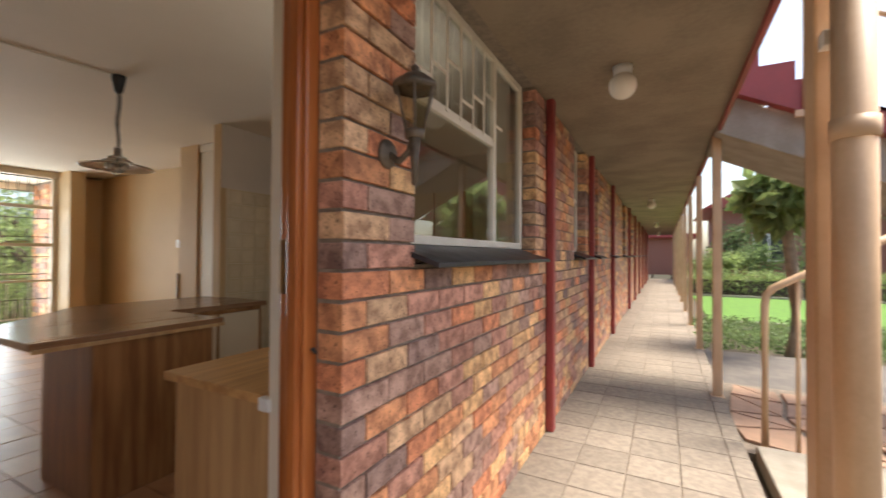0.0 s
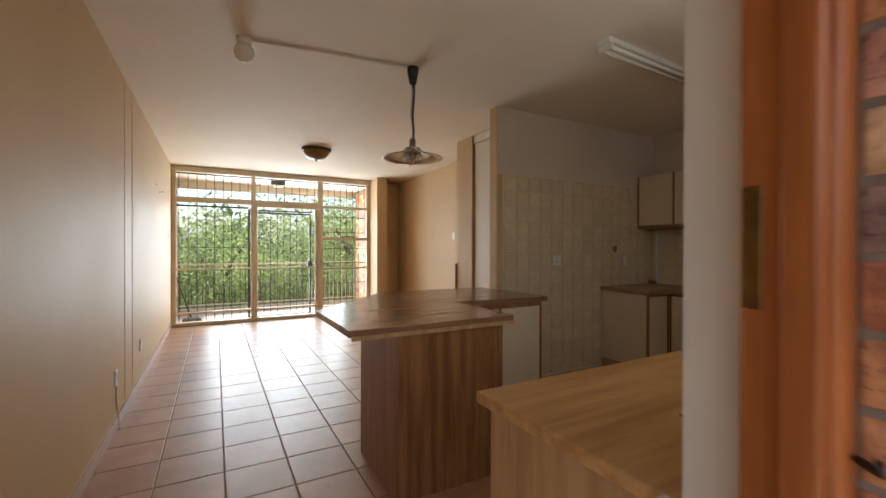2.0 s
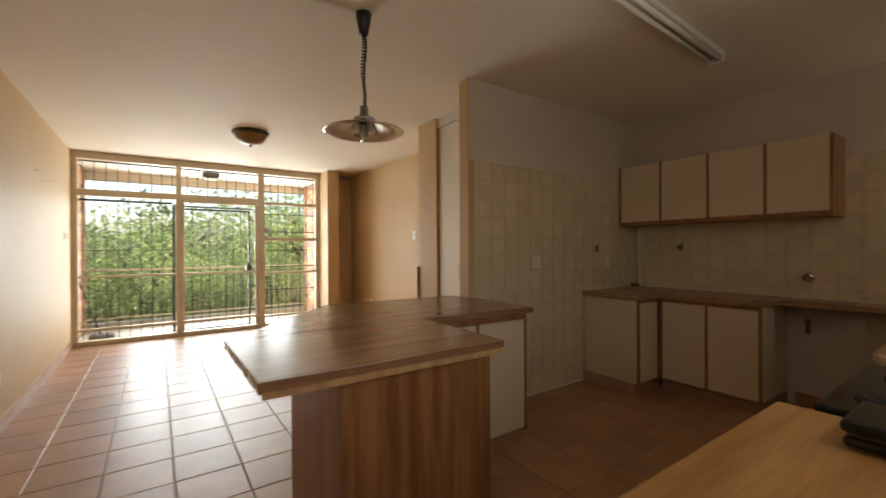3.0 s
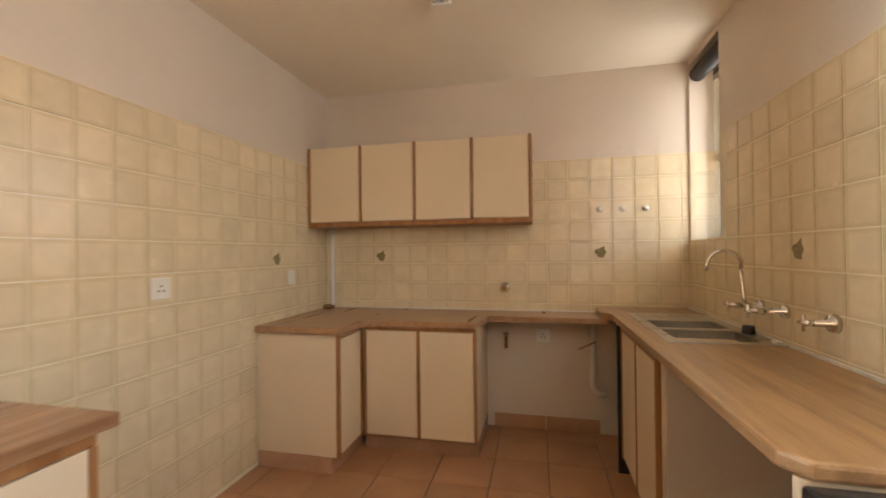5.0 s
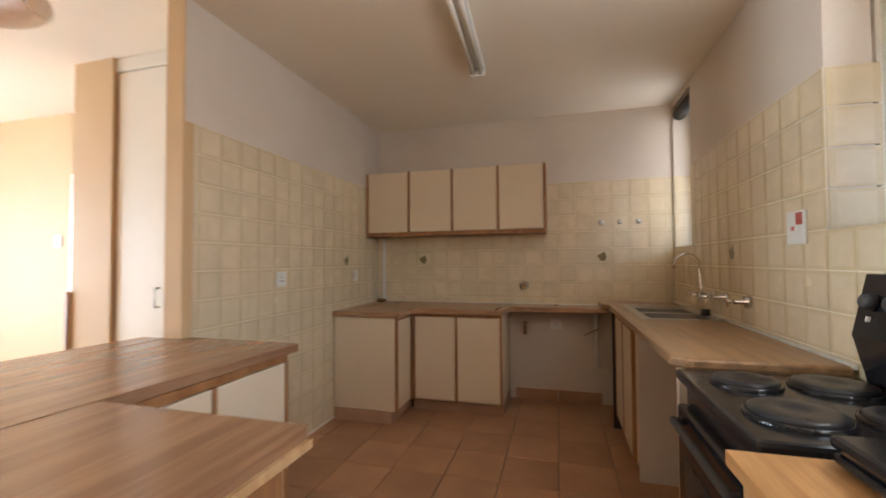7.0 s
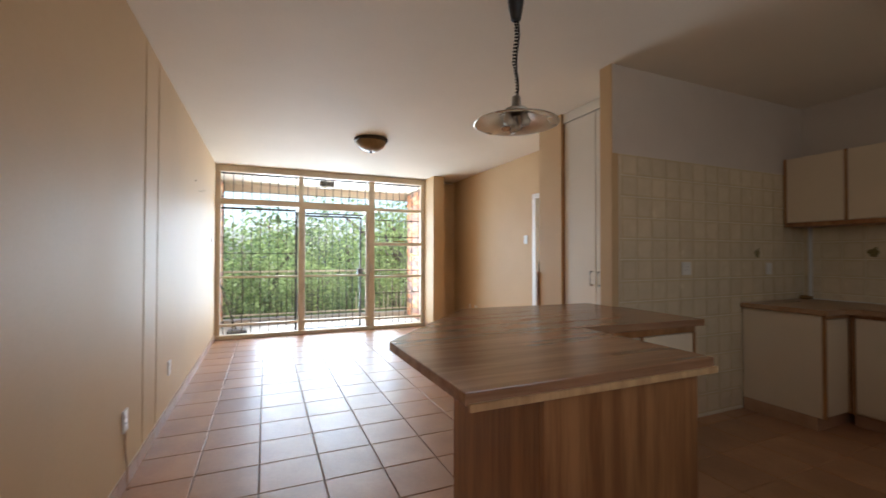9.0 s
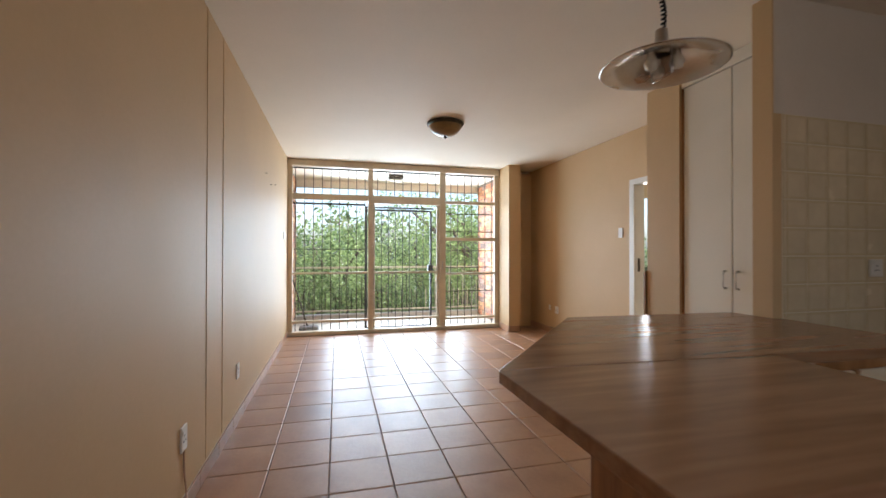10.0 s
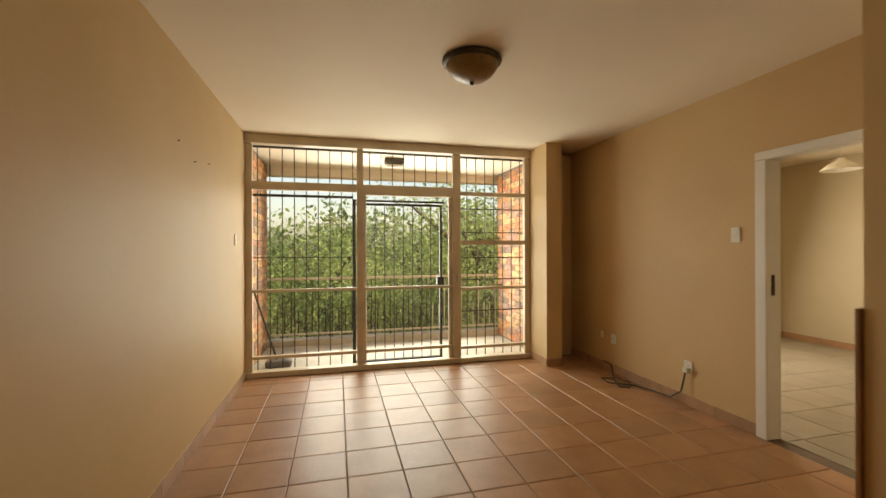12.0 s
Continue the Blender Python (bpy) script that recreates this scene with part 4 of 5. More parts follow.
for k in range(5):
    y = 2.69 - 0.1 * k
    bm = lathe([(0, 0.0), (0.026, 0.0), (0.022, 0.02), (0.018, 0.028), (0, 0.028)], 18, pose(-1.382 + 1.6, y - 2.52, 1.165, 0, -77, 0))
    part("knob", bm, GREYPL, stove, "black control knob")
    bm = bx(-0.005, 0.005, -0.003, 0.003, -0.008, 0.008)
    bm.transform(pose(-1.394 + 1.6, y - 2.52, 1.115, 0, 13, 0))
    part("mark", bm, PLASTIC, stove, "white dial mark")
for x, y, r in ((-1.72, 2.70, 0.09), (-1.72, 2.40, 0.105), (-1.48, 2.70, 0.105), (-1.48, 2.40, 0.09)):
    part("trim_ring", lathe([(r + 0.012, 0.9), (r + 0.01, 0.91), (r, 0.911), (r, 0.9)], 32, pose(x + 1.6, y - 2.52, 0)), ENAMEL, stove, "black hotplate ring")
    part("hotplate", lathe([(r - 0.001, 0.9), (r - 0.001, 0.917), (r - 0.01, 0.921), (0.035, 0.92), (0.03, 0.917), (0, 0.917)], 32, pose(x + 1.6, y - 2.52, 0)), PLATE, stove, "dull iron hotplate")

# light oak cabinet by the door
oak_cabinet = thing("oak_cabinet", "light oak-look base cabinet just inside the entrance", "cabinet", (-1.6, 1.7, 0))


def oc(name, b, m=LIGHTOAK, bev=0.003, label=""):
    bm = bx(*b, bev)
    bm.transform(Matrix.Translation((1.6, -1.7, 0)))
    return part(name, bm, m, oak_cabinet, label)


oc("body", (-1.86, -1.285, 1.19, 2.2, 0.08, 0.853))
oc("plinth", (-1.82, -1.285, 1.24, 2.19, 0, 0.079), SKIRT)
oc("worktop", (-1.905, -1.275, 1.165, 2.21, 0.855, 0.889), LIGHTTOP, 0.004, "light oak laminate top")
for a, b in ((1.2, 1.69), (1.695, 2.19)):
    oc("door", (-1.88, -1.862, a, b, 0.1, 0.84))
oc("corner_trim", (-1.31, -1.262, 1.137, 1.164, 0.85, 0.893), WHITE, 0.004, "white plastic corner trim")

griddle = thing("griddle", "flat black tabletop griddle with rounded lid on the oak worktop", "griddle", (-1.53, 2.085, 0.889))
for x in (-0.17, 0.15):
    for y in (-0.07, 0.055):
        part("foot", bx(x, x + 0.02, y, y + 0.02, 0.0, 0.006, 0.002), GREYPL, griddle)
part("base", bx(-0.2, 0.2, -0.098, 0.098, 0.006, 0.028, 0.009), ENAMEL, griddle)
part("seam", bx(-0.188, 0.188, -0.088, 0.088, 0.028, 0.034), GREYPL, griddle)
part("lid", bx(-0.205, 0.205, -0.102, 0.102, 0.034, 0.062, 0.013), ENAMEL, griddle, "glossy black rounded lid")
loose_wire = thing("loose_wire", "thin brown wire lying loose on the oak worktop", "wire", (-1.5, 1.52, 0.889))
part("wire", tube([(0, 0, 0.004), (0.02, -0.004, 0.004), (0.05, 0.006, 0.004), (0.075, 0.055, 0.004), (0.1, 0.11, 0.004), (0.12, 0.155, 0.004)], 0.003, 6), BARK, loose_wire)

# ---- breakfast bar ----
breakfast_bar = thing("breakfast_bar", "angled brown laminate breakfast bar on a wood panelled base", "counter", (-3.4, 1.9, 0))


def bar(name, bm, m, label=""):
    bm.transform(Matrix.Translation((3.4, -1.9, 0)))
    return part(name, bm, m, breakfast_bar, label)


bar("top_slab", prism([(-3.515, 1.033), (-2.812, 1.04), (-2.808, 2.03), (-3.46, 2.03)], 0.882, 0.92, 0.004), BARTOP)
bar("top_slab", prism([(-3.522, 1.036), (-3.467, 2.034), (-3.415, 2.865), (-4.048, 2.865), (-4.048, 2.815), (-4.30, 2.815), (-4.36, 1.775)], 0.882, 0.92, 0.004), BARTOP)
bar("edge_strip", prism([(-2.811, 1.05), (-2.801, 1.05), (-2.797, 2.03), (-2.807, 2.03)], 0.868, 0.889), LIGHTOAK, "pale edge strip")
bar("side_panel", bx(-3.45, -2.842, 1.30, 1.32, 0.0, 0.88, 0.003), DARKOAK)
bar("front_panel", bx(-2.842, -2.822, 1.30, 1.96, 0.0, 0.88, 0.003), DARKOAK)
bar("inner_panel", bx(-3.43, -2.843, 1.94, 1.96, 0.0, 0.88, 0.003), DARKOAK)
bar("back_panel", bx(-3.45, -3.43, 1.321, 1.96, 0.0, 0.88, 0.003), DARKOAK)
bar("cabinet_body", bx(-4.045, -3.47, 1.98, 2.83, 0.1, 0.88, 0.003), DOORW)
bar("plinth", bx(-4.045, -3.51, 1.98, 2.83, 0.0, 0.098, 0.003), SKIRT)
bar("top_rail", bx(-3.469, -3.448, 1.98, 2.83, 0.845, 0.88, 0.003), OAK, "brown oak rail")
for a, b in ((2.0, 2.40), (2.425, 2.81)):
    bar("door", bx(-3.469, -3.45, a, b, 0.12, 0.84, 0.003), DOORW)
for a in (1.98, 2.402, 2.812):
    bar("edge_strip", bx(-3.469, -3.446, a, a + 0.02, 0.1, 0.844, 0.003), OAK, "brown oak edge strip")

# ---- built-in cupboard ----
cupboard = thing("built_in_cupboard", "tall white two-door built-in cupboard with steel handles", "cupboard", (-4.6, 3.2, 0))


def cb(name, b, m=CUPW, label="", bev=0.003):
    bm = bx(*b, bev)
    bm.transform(Matrix.Translation((4.6, -3.2, 0)))
    return part(name, bm, m, cupboard, label)


cb("body", (-5.055, -4.175, 3.245, 3.83, 0.0, 2.655))
cb("door", (-5.04, -4.635, 3.215, 3.243, 0.06, 2.56))
cb("door", (-4.627, -4.18, 3.215, 3.243, 0.06, 2.56))
cb("cornice", (-5.055, -4.175, 3.205, 3.243, 2.565, 2.655))
cb("edge", (-5.055, -5.043, 3.205, 3.243, 0.0, 2.56), OAK)
for x in (-4.678, -4.583):
    bm = tube([(x, 3.214, 1.02), (x, 3.195, 1.02), (x, 3.188, 1.03), (x, 3.188, 1.13), (x, 3.195, 1.14), (x, 3.214, 1.14)], 0.006, 8)
    bm.transform(Matrix.Translation((4.6, -3.2, 0)))
    part("handle", bm, STEEL, cupboard, "brushed steel bar handle")
corner_plank = single("corner_plank", bx(-5.435, -5.412, 3.17, 3.32, 0.0, 1.11, 0.004), DARKOAK, "dark wooden plank standing against the pier", "plank")

# doorway to the bedroom
door_2 = thing("door_2", "white painted steel door frame of the bedroom doorway", "door frame")
door_2["kind"] = "structure"
part("jamb", bx(-6.43, -6.345, YR - 0.015, YR + 0.125, 0, 2.035, 0.008), WHITE, door_2)
part("jamb", bx(-5.60, -5.515, YR - 0.015, YR + 0.125, 0, 2.035, 0.008), WHITE, door_2)
part("head", bx(-6.43, -5.515, YR - 0.015, YR + 0.125, 2.036, 2.10, 0.008), WHITE, door_2)
part("strike_plate", bx(-6.344, -6.341, YR + 0.03, YR + 0.06, 1.05, 1.2), BRONZE, door_2, "dark strike plate")
bedroom_lamp = thing("bedroom_pendant", "white opal glass shade hanging in the bedroom", "pendant lamp", (-7.6, 6.6, H))
part("cord", tube([(0, 0, 0), (0, 0, -0.2)], 0.004, 6), PLASTIC, bedroom_lamp)
part("shade", lathe([(0.03, -0.2), (0.05, -0.23), (0.12, -0.27), (0.185, -0.33), (0.19, -0.345), (0.18, -0.34), (0.11, -0.28), (0.03, -0.24)], 32), OPAL, bedroom_lamp, "white opal glass shade")
part("bulb", lathe([(0.02, -0.24), (0.035, -0.3), (0.025, -0.33), (0, -0.34)], 16), OPAL, bedroom_lamp)
socket(-7.9, 7.6, 0.35, "-y", "white socket low on the bedroom wall", 0.1, 0.1)

for x, z in ((-6.95, 2.08), (-7.26, 2.01), (-7.585, 2.06)):
    nail = thing("wall_nail", "small dark nail in the cream wall", "nail", (x, YL, z), "wall nails")
    part("shaft", tube([(0, 0, 0), (0, 0.012, 0.002)], 0.003, 6), BRONZE, nail)
    part("head", tube([(0, 0.012, 0.002), (0, 0.014, 0.002)], 0.006, 8), BRONZE, nail)

# ---- ceiling fittings ----
flush_light = thing("ceiling_light", "bronze flush ceiling light with an amber glass bowl", "ceiling light", (-6.65, 1.69, H))
part("pan", lathe([(0, 0), (0.182, 0), (0.194, -0.008), (0.198, -0.02), (0.19, -0.034), (0.178, -0.04), (0, -0.04)], 40), BRONZE, flush_light)
part("bowl", lathe([(0.176, -0.04), (0.165, -0.07), (0.135, -0.108), (0.09, -0.138), (0.04, -0.152), (0, -0.154)], 40), AMBER, flush_light, "amber scavo glass bowl")
part("finial", lathe([(0, -0.15), (0.014, -0.153), (0.016, -0.163), (0.006, -0.174), (0, -0.176)], 14), BRONZE, flush_light)
pendant = thing("pendant_lamp", "metal saucer pendant lamp on a dark coiled cord", "pendant lamp", (-3.69, 1.775, H))
part("ceiling_cup", lathe([(0, 0), (0.045, 0), (0.042, -0.03), (0.026, -0.12), (0.012, -0.125), (0, -0.125)], 20), BLACK, pendant)
coil = []
for k in range(150):
    f = k / 149
    a = f * 2 * math.pi * 24
    r = 0.011 if f < 0.6 else 0.007
    coil.append((r * math.cos(a) + 0.012 * math.sin(f * 9), r * math.sin(a), -0.12 - 0.415 * f))
part("cord", tube(coil, 0.005, 5), CORD, pendant, "coiled black cord")
zs = -0.680
part("socket_cap", lathe([(0, -0.530), (0.022, -0.532), (0.026, -0.6), (0.03, -0.595), (0.06, -0.600), (0.06, -0.612), (0, -0.612)], 20), STEEL, pendant, "brushed metal socket cap")
part("shade", lathe([(0.05, -0.610), (0.085, -0.625), (0.1, -0.640), (0.22, -0.672), (0.226, -0.677), (0.22, -0.679), (0.1, -0.648), (0.08, -0.632), (0.05, -0.618)], 44), mat("brushed_shade", (0.62, 0.59, 0.54), (0.5, 0.47, 0.43), 5, 0.28, 0.1, 1.0), pendant, "brushed metal saucer shade")
for a in (0.6, 2.7, 4.8):
    part("bulb", lathe([(0.013, -0.625), (0.015, -0.642), (0.027, -0.668), (0.02, -0.69), (0, -0.698)], 16, pose(0.052 * math.cos(a), 0.052 * math.sin(a), 0)), OPAL, pendant, "frosted bulb")
part("pull_handle", tube([(-0.05, 0, -0.620), (-0.05, 0, -0.715), (-0.045, 0, -0.720), (0.045, 0, -0.720), (0.05, 0, -0.715), (0.05, 0, -0.620)], 0.004, 6), STEEL, pendant)
ceiling_conduit = thing("ceiling_conduit", "thin surface cable run across the ceiling", "conduit", (-3.69, 1.2, H))
part("strip", tube([(0.0, 0.53, -0.006), (-0.12, -0.53, -0.006)], 0.008, 6), CEIL, ceiling_conduit)
globe_in = thing("ceiling_globe", "small cream glass globe light on the ceiling", "ceiling light", (-3.82, 0.645, H))
part("base", lathe([(0, 0), (0.05, 0), (0.045, -0.035), (0, -0.035)], 20), OPAL, globe_in)
part("globe", lathe([(0.035, -0.035), (0.055, -0.06), (0.062, -0.09), (0.052, -0.125), (0.025, -0.15), (0, -0.155)], 24), OPAL, globe_in)
tube_light = thing("fluorescent_light", "white double fluorescent batten on the kitchen ceiling", "ceiling light", (-2.735, 3.34, H))
tube_light.rotation_euler = (0, 0, radians(3.0))
part("batten", bx(-0.05, 0.05, -0.68, 0.68, -0.035, 0, 0.006), WHITE, tube_light)
for x in (-0.028, 0.028):
    part("tube", tube([(x, -0.64, -0.055), (x, 0.64, -0.055)], 0.014, 12), OPAL, tube_light, "unlit white fluorescent tube")
for y in (-0.665, 0.645):
    part("end_cap", bx(-0.05, 0.05, y, y + 0.02, -0.075, -0.0355, 0.004), PLASTIC, tube_light)

# ---- garden and courtyard ----
lawn = setting("lawn", [(0.75, 6.0, 11.0, 17.5, -0.1, -0.07)], GRASS, "bright green mown lawn", "lawn")
setting("path_garden", [(0.40, 7.0, 5.75, 7.8, -0.1, -0.085)], mat("dark_path", (0.16, 0.14, 0.12), (0.1, 0.09, 0.08), 6, 0.9, 0.5), "dark worn garden path", "path")
setting("kerb_lawn", [(0.75, 6.0, 10.88, 11.0, -0.1, -0.02), (0.75, 6.0, 17.5, 17.6, -0.1, 0.0)], CONC, "pale concrete lawn edging", "kerb")
for y in (5.06, 7.36, 9.66, 11.96, 14.26, 16.56, 18.86, 21.16, 23.46, 25.76):
    p = thing("walkway_post", "peach painted steel walkway post", "post", (0.31, y, -0.008), "walkway posts")
    part("shaft", bx(-0.038, 0.038, -0.038, 0.038, 0.012, 2.54, 0.006), POST, p)
    part("base_plate", bx(-0.055, 0.055, -0.06, 0.06, 0, 0.011, 0.002), POST, p)
p = thing("gate_post", "peach painted steel post with dark edge beside the walkway", "post", (0.32, 1.98, -0.008))
part("shaft", bx(-0.05, 0.04, -0.05, 0.055, 0, 2.54, 0.008), POST, p)
part("edge_strip", bx(-0.045, 0.0, 0.056, 0.075, 0, 2.54, 0.002), BLACK, p, "dark steel edge strip")
p = thing("drain_pipe", "round peach painted drain pipe beside the post", "pipe", (0.33, 1.82, -0.008))
part("shaft", tube([(0, 0, 0), (0, 0, 2.6)], 0.05, 18), POST, p)
part("collar", tube([(0, 0, 1.7), (0, 0, 1.76)], 0.056, 18), POST, p)
part("bracket", bx(-0.055, 0.0, 0.04, 0.09, 2.0, 2.05, 0.004), WHITE, p)
step = single("garden_step", bx(0.42, 1.5, 3.05, 3.86, -0.1, 0.03, 0.012), CONC, "worn concrete step beside the walkway", "step")
rail = thing("stair_handrail", "peach painted tubular handrail with thin balusters", "handrail", (0.49, 3.95, -0.1))
part("rail", tube([(0, 0, 0), (0, 0, 1.1), (0.01, 0, 1.18), (0.05, 0, 1.23), (0.1, 0, 1.26), (1.3, 0.1, 1.95)], 0.026, 12), POST, rail)
for k in range(1, 7):
    x = 0.19 * k
    part("baluster", tube([(x, 0.02, 0), (x, 0.02, 1.22 + 0.575 * (x - 0.05))], 0.013, 8), POST, rail)
stair = thing("outdoor_staircase", "concrete stair flight with oxide red stepped parapet", "staircase", (0, 0, 0))
bm = prism([(0.34, 2.85), (0.28, 2.52), (3.6, 0.88), (3.6, 1.2)], -5.9, -4.84, 0.01)
bm.transform(Matrix(((1, 0, 0, 0), (0, 0, -1, 0), (0, 1, 0, 0), (0, 0, 0, 1))))
part("flight", bm, CONC, stair, "raw concrete underside")
pts = [(0.34, 2.86)]
x, z = 0.34, 3.19
while x < 3.4:
    pts += [(x, z), (x + 0.25, z)]
    x, z = x + 0.25, z - 0.165
pts += [(x, 1.2 + 0.02)]
bm = prism(pts, -4.83, -4.72)
bm.transform(Matrix(((1, 0, 0, 0), (0, 0, -1, 0), (0, 1, 0, 0), (0, 0, 0, 1))))
part("parapet", bm, RED, stair, "oxide red painted stepped parapet")
for k in range(10):
    part("tread", bx(0.34 + 0.3 * k, 0.66 + 0.3 * k, 4.845, 5.9, 2.72 - 0.165 * k, 2.86 - 0.165 * k, 0.004), CONC, stair)
part("support", bx(3.4, 3.6, 4.85, 5.9, -0.1, 1.0, 0.01), CONC, stair)
for x in (0.9, 1.7):
    part("rail_post", tube([(x, 4.7, 2.85 - 0.62 * (x - 0.5)), (x, 4.7, 3.8 - 0.62 * (x - 0.5))], 0.02, 8), POST, stair)
    part("rail_bracket", bx(x - 0.07, x + 0.07, 4.69, 4.72, 2.78 - 0.62 * (x - 0.5), 2.84 - 0.62 * (x - 0.5), 0.003), POST, stair)
part("rail", tube([(0.3, 4.7, 3.95), (1.7, 4.7, 3.06 + 0.0)], 0.02, 8), POST, stair)
single("crazy_paving_bed", bx(0.37, 2.6, 3.87, 5.74, -0.1, -0.04), MORTAR, "mortar bed of the crazy paving", "paving", "structure")


def leaves(rng, centres, n, size, spread, name_scale=1.0, droop=0.0):
    """n leaf blades scattered round the centres; each a bent pair of quads."""
    c = np.array(centres)
    pick = c[rng.integers(0, len(c), n)]
    d = rng.normal(size=(n, 3))
    d /= np.linalg.norm(d, axis=1)[:, None]
    pos = pick + d * (spread * rng.random((n, 1)) ** 0.45)
    u = rng.normal(size=(n, 3))
    u[:, 2] -= droop
    u /= np.linalg.norm(u, axis=1)[:, None]
    v = np.cross(u, rng.normal(size=(n, 3)))
    v /= np.linalg.norm(v, axis=1)[:, None] + 1e-9
    s = size * (0.6 + 0.8 * rng.random((n, 1)))
    w = np.cross(u, v)
    a, b = pos, pos + u * s
    mid = pos + u * s * 0.5 + w * s * 0.12
    verts = np.stack([a, mid - v * s * 0.28, b, mid + v * s * 0.28], 1).reshape(-1, 3)
    faces = [(4 * i, 4 * i + 1, 4 * i + 2, 4 * i + 3) for i in range(n)]
    return verts, faces


def leaf_mesh(name, vf, material):
    me = bpy.data.meshes.new(name)
    me.from_pydata(vf[0].tolist(), [], vf[1])
    me.materials.append(material)
    return me


def tree(seed, x, y, z0, h, r, n, size, material, label, category="tree", name="tree", stems=1):
    rng = np.random.default_rng(seed)
    t = thing(name, label, category, (x, y, z0))
    bm = bmesh.new()
    tips = []
    for s in range(stems):
        a0 = rng.random() * 6.28
        off = 0.0 if stems == 1 else 0.3 * r * rng.random()
        base = Vector((off * math.cos(a0), off * math.sin(a0), 0))
        lean = Vector((rng.normal() * 0.06 * h, rng.normal() * 0.06 * h, h * (0.55 if stems == 1 else 0.85)))
        top = base + lean
        rad = 0.035 * h / max(1, stems ** 0.5) if stems == 1 else 0.018
        limb = tube([base, base + lean * 0.5 + Vector((rng.normal() * 0.06, rng.normal() * 0.06, 0)), top], [rad, rad * 0.75, rad * 0.4], 7)
        me0 = bpy.data.meshes.new("tmp")
        limb.to_mesh(me0)
        bm.from_mesh(me0)
        limb.free()
        tips.append(top)
        for k in range(7 if stems == 1 else 3):
            f = 0.35 + 0.6 * rng.random()
            st0 = base + lean * f
            a = rng.random() * 6.28
            e = st0 + Vector((math.cos(a) * r * (0.4 + 0.5 * rng.random()), math.sin(a) * r * (0.4 + 0.5 * rng.random()), h * (0.1 + 0.28 * rng.random())))
            limb = tube([st0, (st0 + e) / 2 + Vector((0, 0, 0.05 * h)), e], [rad * 0.5, rad * 0.35, rad * 0.12], 6)
            limb.to_mesh(me0)
            bm.from_mesh(me0)
            limb.free()
            tips += [e, (st0 + e) / 2 + Vector((rng.normal() * 0.2, rng.normal() * 0.2, 0.05 * h))]
        bpy.data.meshes.remove(me0)
    part("trunk", bm, BARK, t)
    cr = new("crown", leaf_mesh("crown", leaves(rng, [tuple(p) for p in tips], n, size, r * 0.42), material))
    cr.parent = t
    return t


LB = "broad green tree with loose uneven crown beyond the balcony"
spots = [(-14.5, -2.5, 7.4, 2.7), (-15.5, 0.6, 5.7, 2.4), (-14.2, 4.8, 7.6, 2.7), (-17.5, -5.5, 8.6, 3.2), (-18.5, 3.6, 5.8, 2.6), (-17.5, 7.5, 7.5, 3.0), (-19.5, -1.5, 5.6, 2.6), (-22, 9.5, 7.5, 3.4), (-22, -7.5, 7.5, 3.4), (-24, 3.5, 6.0, 3.4)]
for i, (x, y, h, r) in enumerate(spots):
    tree(40 + i, x, y, -3.2, h, r, 5000, 0.12, LEAFY if i in (1, 2, 4) else LEAF, LB)
for i in range(12):
    tree(80 + i, -12.6 - 0.8 * (i % 3), -3.6 + 0.85 * i, -3.2, 3.9 + 0.5 * math.sin(i * 2.3), 1.3, 2300, 0.085, LEAF if i % 3 else LEAFY, "tall thin-stemmed bush below the balcony", "bush", "bush", 7)
for i in range(16):
    tree(120 + i, -34 - 4 * (i % 2), -26 + 3.6 * i, -3.2, 7.5 + math.sin(i * 1.7), 4.2, 1300, 0.36, LEAF, "distant dark green tree behind the garden", "tree")

palm = thing("cabbage_tree", "pale-trunked tree with a dense head of drooping leaves", "tree", (1.5, 7.9, -0.1))
part("trunk", tube([(0, 0, 0), (0.03, 0, 0.9), (-0.05, 0.02, 1.7), (-0.06, 0, 2.3)], [0.11, 0.085, 0.07, 0.06], 12), mat("pale_trunk", (0.38, 0.29, 0.2), (0.24, 0.18, 0.12), 8, 0.9, 0.6), palm)
rng = np.random.default_rng(5)
cr = new("crown", leaf_mesh("crown", leaves(rng, [(-0.05, 0, 2.45), (0.15, 0.1, 2.4), (-0.25, 0, 2.35), (0, -0.15, 2.3), (0, 0.2, 2.55)], 1300, 0.3, 0.4, droop=0.9), LEAFY))
cr.parent = palm
rng = np.random.default_rng(6)
hedge_c = [(x, y, z) for x in np.arange(0.8, 7, 0.3) for y in (18.0, 18.4) for z in (0.1, 0.35, 0.6)]
single("hedge", bx(0.8, 7.0, 17.95, 18.5, -0.1, 0.5), BARK, "twiggy core of a clipped hedge", "hedge", "stuff")
o = new("hedge_leaves", leaf_mesh("hedge_leaves", leaves(rng, hedge_c, 9000, 0.09, 0.3), LEAFY))
tagged(o, "bright green clipped hedge behind the lawn", "hedge", "", "stuff")
gc = [(x, y, -0.06) for x in np.arange(0.5, 6.5, 0.25) for y in np.arange(8.0, 10.8, 0.25)]
o = new("groundcover", leaf_mesh("groundcover", leaves(rng, gc, 16000, 0.07, 0.2), LEAF))
tagged(o, "low dark green groundcover planting", "groundcover", "", "stuff")
